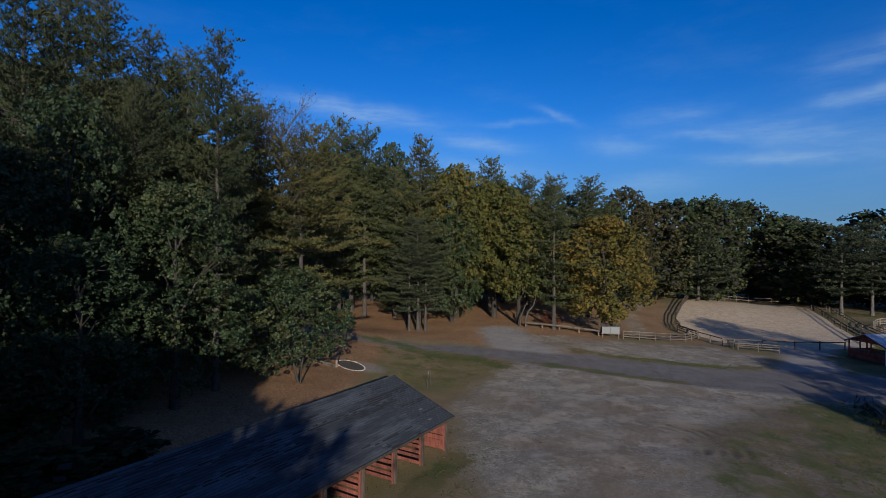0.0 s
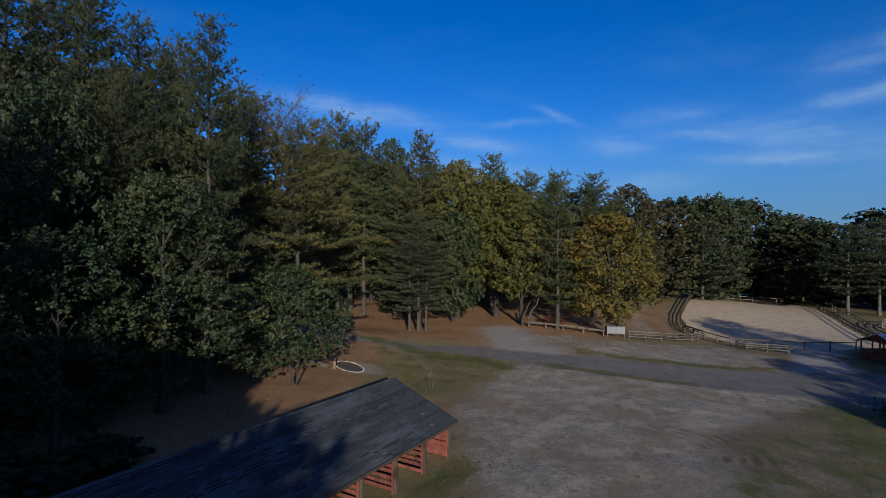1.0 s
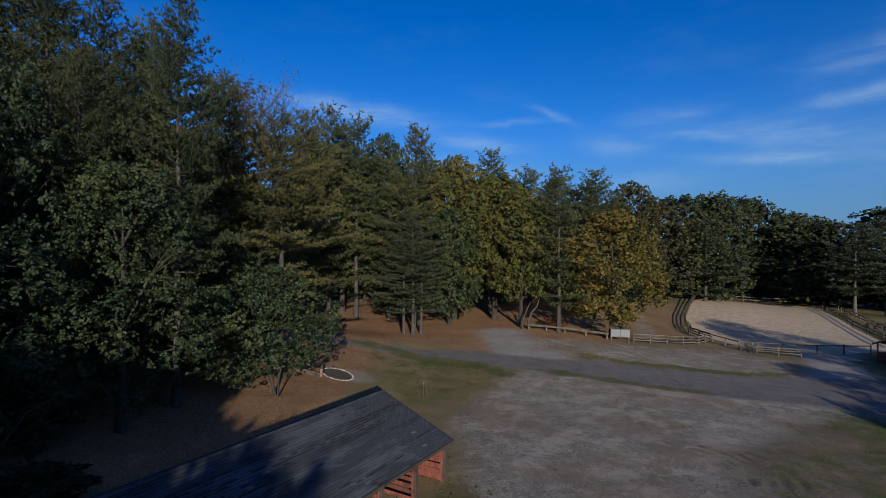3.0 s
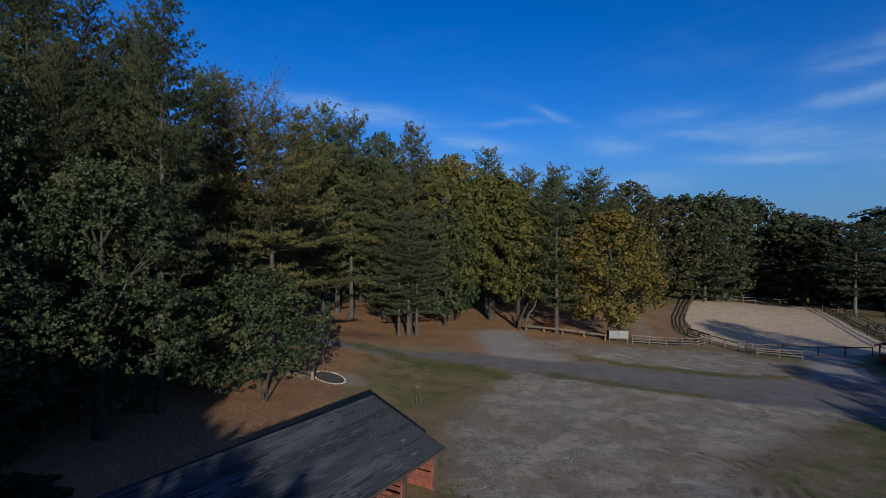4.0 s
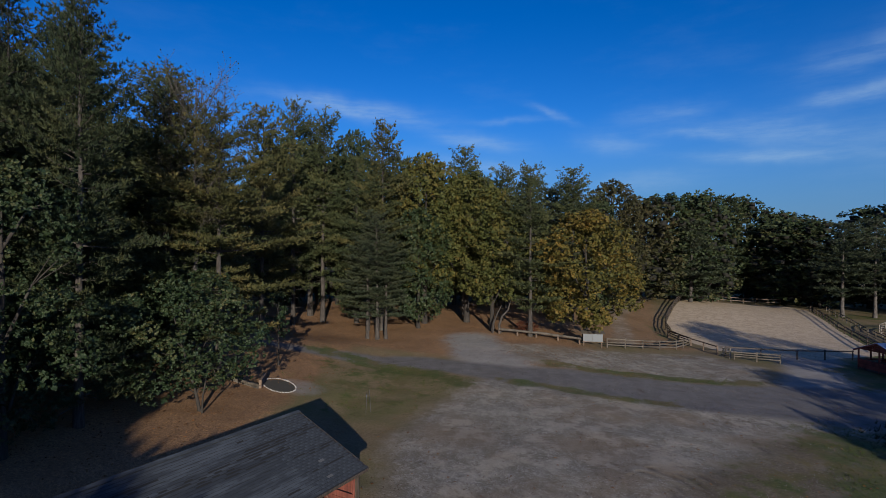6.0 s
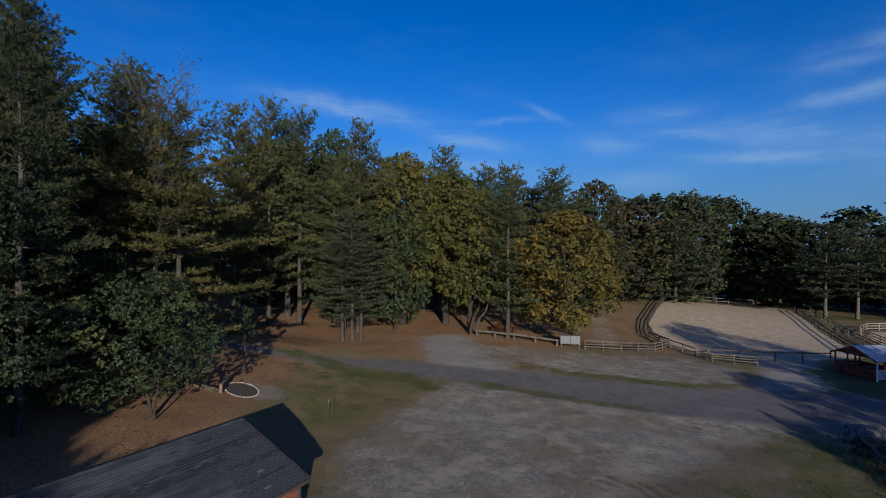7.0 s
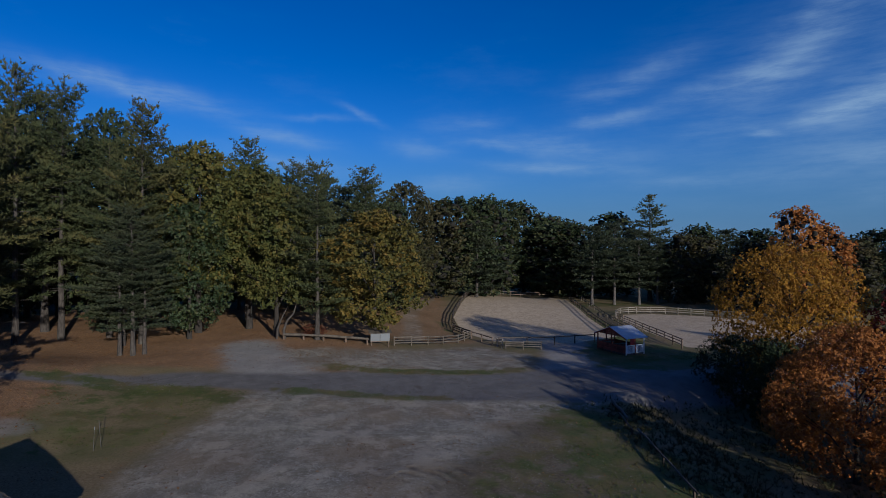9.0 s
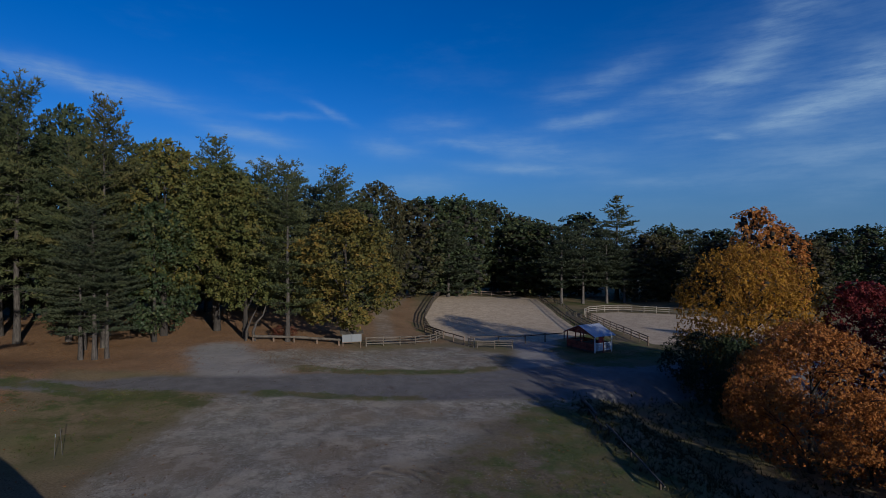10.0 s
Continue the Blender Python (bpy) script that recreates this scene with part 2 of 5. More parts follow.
LEAF_ORANGE = foliage("amber_leaves", [(0.052, 0.062, 0.02), (0.1, 0.092, 0.025), (0.175, 0.122, 0.03), (0.26, 0.12, 0.03)], 0.5, 0.16)
LEAF_GOLD = foliage("gold_leaves", [(0.15, 0.075, 0.014), (0.31, 0.155, 0.022), (0.44, 0.24, 0.03)], 0.5, 0.2)
LEAF_RUST = foliage("rust_leaves", [(0.2, 0.078, 0.026), (0.38, 0.15, 0.04), (0.5, 0.22, 0.052)], 0.5, 0.2)
LEAF_RED = foliage("crimson_leaves", [(0.09, 0.016, 0.018), (0.19, 0.03, 0.029), (0.26, 0.055, 0.037)], 0.5, 0.2)
LEAF_BROWN = foliage("brown_leaves", [(0.03, 0.036, 0.016), (0.055, 0.053, 0.024), (0.095, 0.07, 0.03)], 0.6, 0.1)
LEAF_RUSSET = foliage("russet_leaves", [(0.07, 0.025, 0.018), (0.13, 0.045, 0.028), (0.19, 0.075, 0.04)], 0.6, 0.12)
LEAF_DARK = foliage("dark_oak_leaves", [(0.016, 0.029, 0.014), (0.029, 0.046, 0.021), (0.047, 0.061, 0.026), (0.085, 0.072, 0.029)], 0.5, 0.08)

RED_WOOD = wood("red_painted_boards", (0.11, 0.032, 0.024), (0.21, 0.063, 0.044), 0.8, wear=(0.2, 0.12, 0.09))
DARK_WOOD = wood("dark_timber", (0.03, 0.022, 0.018), (0.09, 0.07, 0.055), 0.85)
GREY_WOOD = wood("weathered_rails", (0.062, 0.052, 0.042), (0.14, 0.12, 0.098), 0.85)
PALE_WOOD = wood("pale_rails", (0.15, 0.132, 0.11), (0.28, 0.25, 0.21), 0.8)
BROWN_WOOD = wood("brown_rails", (0.1, 0.07, 0.05), (0.22, 0.16, 0.12), 0.85)
WHITE_WOOD = wood("white_painted_wood", (0.62, 0.63, 0.64), (0.8, 0.8, 0.8), 0.55, wear=(0.45, 0.42, 0.38))


def plain(name, colour, rough=0.6, metal=0.0, mottled=0.15, scale=4.0):
    mat, n = material(name)
    pos = n.add("ShaderNodeTexCoord").outputs["Object"]
    v = n.math("ADD", n.math("MULTIPLY", n.noise(scale, 6, 0.65, pos), 2 * mottled), 1 - mottled)
    rnd = n.add("ShaderNodeObjectInfo").outputs["Random"]
    v = n.math("MULTIPLY", v, n.math("ADD", n.math("MULTIPLY", rnd, 0.3), 0.85))
    col = n.add("ShaderNodeHueSaturation", {"Value": v, "Color": (*colour, 1)}).outputs[0]
    setto(n, Base_Color=col, Roughness=rough, Metallic=metal)
    bumped(n, n.noise(scale * 9, 4, 0.6, pos), 0.25, 0.004)
    return mat


STONE = plain("pale_stone", (0.38, 0.37, 0.35), 0.85, 0.0, 0.25, 6.0)
METAL_ROOF = plain("galvanised_roof", (0.5, 0.53, 0.58), 0.42, 0.4, 0.2, 2.0)
WHITE_PANEL = plain("white_panel", (0.14, 0.16, 0.18), 0.45, 0.0, 0.06, 3.0)
BLUE_PANEL = plain("pale_blue_panel", (0.58, 0.64, 0.72), 0.6, 0.0, 0.15, 5.0)
STEEL = plain("galvanised_steel", (0.09, 0.085, 0.08), 0.6, 0.3, 0.15, 8.0)
SOIL = plain("dark_soil", (0.055, 0.05, 0.04), 0.95, 0.0, 0.3, 6.0)
RED_CLOTH = plain("red_panel", (0.5, 0.05, 0.04), 0.7, 0.0, 0.15, 5.0)

# ---- ground ----
def dist_line(px, py, line):
    """Distance of points from a polyline."""
    best = np.full(px.shape, 1e9)
    for (x0, y0), (x1, y1) in zip(line, line[1:]):
        dx, dy = x1 - x0, y1 - y0
        t = np.clip(((px - x0) * dx + (py - y0) * dy) / (dx * dx + dy * dy), 0, 1)
        best = np.minimum(best, np.hypot(px - x0 - t * dx, py - y0 - t * dy))
    return best


def inside(px, py, poly):
    """Signed distance of points from a polygon, positive within."""
    c = np.zeros(px.shape, bool)
    for (x0, y0), (x1, y1) in zip(poly, poly[1:] + poly[:1]):
        if y0 != y1:
            c ^= ((y0 > py) != (y1 > py)) & (px < (x1 - x0) * (py - y0) / (y1 - y0) + x0)
    return np.where(c, 1, -1) * dist_line(px, py, poly + poly[:1])


ARENA = [(37, 73), (38, 65), (46, 60), (56, 62.5), (64, 79.5), (79, 106), (80, 114), (57, 112), (46, 93.5), (40, 83)]
PEN = [(67.8, 75.6), (72.6, 80.4), (78.5, 80.6), (86, 73.5), (91, 62), (84, 46), (64, 48), (58.4, 53), (62.8, 64.5)]
ROAD = [(-22.5, 52.5), (-8.2, 52.8), (3, 52.2), (11, 48.3), (24, 44.5), (34, 43.5), (46, 43), (70, 38), (110, 20)]
TRACK = [(10.5, 50), (8.8, 55), (8.3, 61.5)]
GATEWAY = [(34, 44), (42, 54), (46, 62)]

xs = np.concatenate([[-2500, -1200, -600, -300, -160, -100, -70], np.arange(-50, -16, 1.0), np.arange(-16, -4, 0.5), np.arange(-4, 12, 0.4), np.arange(12, 19.5, 0.125), np.arange(19.5, 37, 0.4), np.arange(37, 62, 0.5), np.arange(62, 110.1, 1.0), [125, 150, 190, 260, 400, 700, 1300, 2600]])
ys = np.concatenate([[-2500, -1200, -500, -200, -80, -40, -20], np.arange(-10, 20, 1.0), np.arange(20, 25.5, 0.25), np.arange(25.5, 32, 0.125), np.arange(32, 62, 0.4), np.arange(62, 82, 0.5), np.arange(82, 135.1, 1.0), [150, 175, 210, 270, 400, 700, 1300, 2600]])
gx, gy = np.meshgrid(xs, ys)
gz = lie(gx, gy)
rough = np.vectorize(lambda a, b: noise.noise((a * 0.35, b * 0.35, 2.0)))(np.clip(gx, -60, 120), np.clip(gy, -20, 140))
d_road, d_track = dist_line(gx, gy, ROAD), np.minimum(dist_line(gx, gy, TRACK), dist_line(gx, gy, GATEWAY))
in_arena, in_pen = inside(gx, gy, ARENA), inside(gx, gy, PEN)
gz = gz + 0.06 * rough * sm(0, 2, -in_arena) - 0.05 * sm(4.0, 2.0, d_road)
nx, ny = len(xs), len(ys)
idx = np.arange(nx * ny).reshape(ny, nx)
RUTS_AND_SHADOWS = [[(12.6 + q * math.cos(a), 27.6 + q * math.sin(a)) for a in np.linspace(-0.75 + 0.06 * q, 1.25 - 0.1 * q, 11)] for q in (2.5, 3.1, 3.9, 4.5, 5.3)]
# two thin cast shadows, put into the ground as dark shallow ruts
RUTS_AND_SHADOWS += [[(20.5, 47), (21.4, 41), (23.3, 33)], [(25.5, 45.5), (26.3, 41), (28.2, 35.5)]]
d_rut_shadow = np.minimum.reduce([dist_line(gx, gy, r) for r in RUTS_AND_SHADOWS])
worn = sm(-0.25, 0.35, np.vectorize(lambda a, b: noise.noise((a * 0.9, b * 0.9, 7.0)))(np.clip(gx, -60, 120), np.clip(gy, -20, 140)))
gz = gz - worn * (0.03 * sm(0.28, 0.06, d_rut_shadow) - 0.016 * sm(0.2, 0.3, d_rut_shadow) * sm(0.5, 0.3, d_rut_shadow))
quads = np.stack([idx[:-1, :-1], idx[:-1, 1:], idx[1:, 1:], idx[1:, :-1]], -1).reshape(-1, 4)
g_me = raw_mesh("ground", np.stack([gx, gy, gz], -1).reshape(-1, 3), quads)
g_me.polygons.foreach_set("use_smooth", np.ones(len(quads), bool))


def layer(name, values):
    at = g_me.attributes.new(name, "FLOAT", "POINT")
    at.data.foreach_set("value", np.clip(values, 0, 1).astype(np.float32).ravel())


LOT = [(2.4, 25), (2.2, 34.7), (4.2, 39), (6, 42.5), (7.5, 46), (9.5, 47.5), (14, 47), (24, 43), (33, 41), (33, 36), (27.5, 28), (24, 20), (12, 10), (4, 14)]
in_lot = inside(gx, gy, LOT)
half = 0.4 + 1.2 * sm(-12, 0, gx) + 2.0 * sm(4, 22, gx) + 1.6 * sm(24, 36, gx)
layer("road", sm(1.7, -1.2, d_road - half))
layer("track", np.maximum(0.95 * sm(5.6, 0.5, d_track), np.maximum(sm(1.3, 0.9, np.hypot((gx - 37.0) / 2.4, (gy - 38.9) / 1.2)), 0.5 * sm(1.6, 0.7, np.hypot((gx + 5.8) / 1.9, (gy - 42.4) / 1.6)))))
WEEDY = [(25, 35.5), (32, 37), (31, 31), (27.5, 23), (24, 12), (10, 12), (13.5, 24), (16, 29), (20.5, 32.5)]
layer("damp", sm(-4.0, 3.5, inside(gx, gy, WEEDY)))
layer("rut_shadow", worn * sm(0.3, 0.05, d_rut_shadow))
DIRT = [(9, 52), (10.5, 60), (22, 59.5), (35, 63), (38, 56), (34, 49), (22, 48.5)]
layer("lot", np.maximum(sm(-3.5, 2.5, in_lot), np.maximum(0.75 * sm(-2.5, 2.5, inside(gx, gy, DIRT)), 0.5 * sm(3, 0.5, dist_line(gx, gy, [(27, 66), (30, 74), (34, 88), (42, 100)])))))
layer("sand", np.maximum(sm(-0.5, 0.5, in_arena), sm(-0.5, 0.5, in_pen)))
gs = gy + 3.8 * rise(gx, gy)
litter = np.maximum(sm(53, 60, gs + 0.42 * gx) * sm(26, 16, gx), sm(-4, -9, gx - 0.12 * (gs - 36)) * sm(2, 10, gy))
litter = np.maximum(litter, 0.6 * sm(62, 66, gy) * sm(40, 34, gx - 0.35 * np.maximum(0, gy - 74)))
layer("litter", litter * sm(-1, 1, -in_lot))
green = np.maximum.reduce([
    0.95 * sm(3.0, 0.0, dist_line(gx, gy, [(-6.4, 53.5), (-1.5, 51), (3, 48.6), (6.2, 45.8)])),
    0.6 * sm(-2.5, 2.0, inside(gx, gy, [(-6.5, 52), (3, 49), (6.5, 46), (4.5, 42), (0.5, 38), (-3, 39.3), (-5.2, 43.5)])),
    0.9 * sm(1.8, 0.3, dist_line(gx, gy, [(15, 52), (20, 50), (27, 49.5), (33, 50)])),
    0.9 * sm(1.5, 0.2, dist_line(gx, gy, [(10, 46.9), (15, 44.2), (18.8, 42.4), (22, 42)])),
    1.0 * sm(5.0, -1.0, dist_line(gx, gy, [(30, 35), (27.4, 30), (25.2, 24), (23, 16)]) - 1.6),
    0.62 * sm(-2.5, 3.0, inside(gx, gy, WEEDY)),
    sm(3.0, 1.0, dist_line(gx, gy, [(66, 86), (60, 70), (54, 58)])),
    sm(-2.0, 1.5, inside(gx, gy, [(41, 48), (44, 56), (52, 60.5), (58, 52), (57, 45), (47, 44.5)])),
    sm(5, 2, dist_line(gx, gy, [(62, 85), (75, 98), (90, 94)])),
    0.8 * sm(1.6, 0.4, dist_line(gx, gy, [(1.6, 25.2), (-2, 18), (-6, 10)])),
    0.6 * sm(1.6, 0.4, dist_line(gx, gy, [(35.4, 73), (37.0, 82)]))])
layer("green", green)

mat_ground, n = material("ground")
pos = n.add("ShaderNodeTexCoord").outputs["Object"]


def attr(name):
    return n.add("ShaderNodeAttribute", attribute_name=name).outputs["Fac"]


fine = n.noise(9.0, 8, 0.7, pos)
mid = n.noise(0.8, 8, 0.68, pos)
wide = n.noise(0.16, 5, 0.6, pos)
warp = n.add("ShaderNodeVectorMath", {0: pos, 1: n.noise(6.0, 3, 0.6, pos, "Color")}, operation="ADD").outputs[0]
grit = n.add("ShaderNodeTexVoronoi", {"Vector": warp, "Scale": 9.0}).outputs["Color"]
gritv = n.add("ShaderNodeSeparateColor", {0: grit}).outputs[0]


def edge(name, lo=0.25, hi=0.75, amount=1.1):
    """A zone with a ragged border."""
    a = n.math("ADD", attr(name), n.math("MULTIPLY", n.math("SUBTRACT", n.math("ADD", n.math("ADD", n.math("MULTIPLY", mid, 0.5), n.math("MULTIPLY", wide, 0.3)), n.math("MULTIPLY", fine, 0.2)), 0.5), amount))
    return n.ramp(a, lo, hi)


dry = n.mix(n.ramp(fine, 0.3, 0.7), (0.13, 0.095, 0.05), (0.25, 0.19, 0.11))
dry = n.mix(n.ramp(wide, 0.4, 0.65), dry, n.mix(fine, (0.09, 0.085, 0.035), (0.17, 0.15, 0.07)))
soil = n.mix(n.ramp(mid, 0.35, 0.68), (0.186, 0.172, 0.136), (0.3, 0.28, 0.226))
soil = n.mix(n.math("MULTIPLY", n.ramp(gritv, 0.74, 0.9), 0.7), soil, (0.46, 0.42, 0.37))
soil = n.mix(n.math("MULTIPLY", n.ramp(n.noise(2.6, 8, 0.75, pos), 0.54, 0.64), 0.55), soil, (0.1, 0.078, 0.055))
soil = n.mix(n.math("MULTIPLY", n.ramp(n.noise(16.0, 4, 0.8, pos), 0.5, 0.62), 0.75), soil, (0.085, 0.07, 0.054))
soil = n.mix(n.math("MULTIPLY", n.ramp(wide, 0.44, 0.62), 0.6), soil, n.mix(fine, (0.13, 0.095, 0.06), (0.24, 0.18, 0.12)))
soil = n.mix(n.math("MULTIPLY", n.ramp(n.noise(0.4, 7, 0.7, pos), 0.5, 0.62), 0.4), soil, (0.39, 0.345, 0.275))
soil = n.mix(n.math("MULTIPLY", edge("damp", 0.25, 0.85, 2.2), 0.72), soil, n.mix(n.ramp(fine, 0.3, 0.7), (0.04, 0.033, 0.019), (0.17, 0.135, 0.082)))
grey = n.mix(n.ramp(mid, 0.3, 0.7), (0.088, 0.085, 0.083), (0.15, 0.144, 0.139))
grey = n.mix(n.math("MULTIPLY", fine, 0.5), grey, (0.22, 0.205, 0.19))
leafy = n.mix(n.ramp(fine, 0.3, 0.72), (0.135, 0.08, 0.045), (0.32, 0.195, 0.11))
leafy = n.mix(n.math("MULTIPLY", n.ramp(gritv, 0.75, 0.98), 0.5), leafy, (0.5, 0.28, 0.12))
leafy = n.mix(n.math("MULTIPLY", n.ramp(wide, 0.45, 0.7), 0.5), leafy, (0.12, 0.07, 0.035))
turf = n.mix(n.ramp(fine, 0.3, 0.7), (0.034, 0.054, 0.014), (0.092, 0.115, 0.032))
sand = n.mix(n.ramp(mid, 0.3, 0.7), (0.4, 0.315, 0.215), (0.53, 0.43, 0.305))
hoof = n.noise(2.8, 5, 0.75, pos)
sand = n.mix(n.math("MULTIPLY", n.ramp(hoof, 0.52, 0.62), 0.75), sand, (0.24, 0.185, 0.125))
col = n.mix(edge("litter"), dry, leafy)
col = n.mix(edge("lot", 0.2, 0.8, 1.2), col, soil)
col = n.mix(edge("track", 0.2, 0.8, 0.9), col, n.mix(0.6, soil, (0.27, 0.262, 0.255)))
col = n.mix(edge("road", 0.2, 0.8, 0.9), col, grey)
# dark tint for the wheel ruts and the two painted shadow lines
col = n.mix(n.math("MULTIPLY", n.math("MULTIPLY", attr("rut_shadow"), n.ramp(mid, 0.3, 0.5)), 0.75), col, (0.075, 0.06, 0.046))
blot = n.math("ADD", n.math("MULTIPLY", n.noise(0.55, 7, 0.7, pos), 0.75), n.math("MULTIPLY", fine, 0.25))
patchy = n.ramp(n.math("ADD", attr("green"), n.math("MULTIPLY", n.math("SUBTRACT", blot, 0.5), 3.6)), 0.42, 0.85)
turf = n.mix(n.ramp(n.noise(0.3, 4, 0.6, pos), 0.4, 0.62), turf, n.mix(fine, (0.09, 0.075, 0.03), (0.16, 0.13, 0.06)))
col = n.mix(n.math("MULTIPLY", patchy, 0.88), col, turf)
col = n.mix(edge("sand", 0.45, 0.55, 0.25), col, sand)
setto(n, Base_Color=col, Roughness=0.95)
n.bsdf.inputs["Specular IOR Level"].default_value = 0.2
relief = n.math("ADD", n.math("MULTIPLY", mid, 0.6), n.math("ADD", n.math("MULTIPLY", fine, 0.25), n.math("MULTIPLY", hoof, 0.4)))
bumped(n, relief, 0.6, 0.06)
ground = part_mesh("ground", g_me, mat_ground)
tagged(ground, "gravel yard, grey road, leaf litter and pale riding sand", "ground", kind="structure")

# ---- trees ----
def join_arrays(chunks):
    vs, fs, base = [], [], 0
    for v, f in chunks:
        vs.append(v)
        fs.append(np.asarray(f) + base)
        base += len(v)
    return np.concatenate(vs), np.concatenate(fs)


def unit(v):
    return v / np.maximum(np.linalg.norm(v, axis=-1, keepdims=True), 1e-6)


def leaf_arrays(centres, normals, size, rs, droop=0.3):
    """One bent, pointed leaf of four corners at each centre."""
    k = len(centres)
    a = unit(np.cross(normals, unit(rs.normal(size=(k, 3)))))
    a[:, 2] -= droop
    a = unit(a)
    b = unit(np.cross(normals, a))
    s = size * rs.uniform(0.65, 1.35, (k, 1))
    up = unit(normals) * s * 0.12
    quad = np.stack([centres - a * s * 0.5, centres + b * s * 0.27 + up, centres + a * s * 0.6, centres - b * s * 0.27 + up], 1)
    return quad.reshape(-1, 3), np.arange(4 * k).reshape(-1, 4)


def rosette_arrays(centres, normals, size, rs, per=7, droop=0.22):
    """A star of pointed leaves at each twig end, opening along the normal."""
    k = len(centres)
    c = np.repeat(centres, per, 0)
    nn = np.repeat(unit(normals), per, 0)
    side = unit(np.cross(nn, unit(rs.normal(size=nn.shape))))
    a = side * rs.uniform(0.6, 1.0, (k * per, 1)) + nn * rs.uniform(-0.25, 0.75, (k * per, 1))
    a[:, 2] -= droop
    a = unit(a)
    b = unit(np.cross(a, nn + 0.5 * rs.normal(size=nn.shape)))
    s = size * np.repeat(rs.uniform(0.75, 1.25, (k, 1)), per, 0) * rs.uniform(0.7, 1.25, (k * per, 1))
    c = c + a * s * 0.08
    quad = np.stack([c, c + a * s * 0.55 + b * s * 0.33, c + a * s, c + a * s * 0.55 - b * s * 0.33], 1)
    return quad.reshape(-1, 3), np.arange(4 * k * per).reshape(-1, 4)


def tuft_arrays(centres, heads, size, rs, blades=5, width=0.1):
    """Sprays of narrow pointed needle bundles fanning round each heading."""
    k = len(centres)
    c = np.repeat(centres, blades, 0)
    h = unit(np.repeat(heads, blades, 0) + rs.normal(size=(k * blades, 3)) * (0.55, 0.55, 0.45))
    s = np.repeat(size, blades)[:, None] * rs.uniform(0.6, 1.25, (k * blades, 1))
    b = unit(np.cross(h, unit(rs.normal(size=h.shape)))) * s * width
    tri = np.stack([c + h * s * 0.12 - b, c + h * s * 0.2 + b, c + h * s], 1)
    return tri.reshape(-1, 3), np.arange(3 * k * blades).reshape(-1, 3)


CORE = 0.62 * np.array([(x, y, z) for z in (-1, 1) for y in (-1, 1) for x in (-1, 1)], float)      # box that stands in for the shaded inside of a clump
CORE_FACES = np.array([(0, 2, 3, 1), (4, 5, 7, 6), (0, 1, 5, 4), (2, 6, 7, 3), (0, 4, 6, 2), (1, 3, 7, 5)])


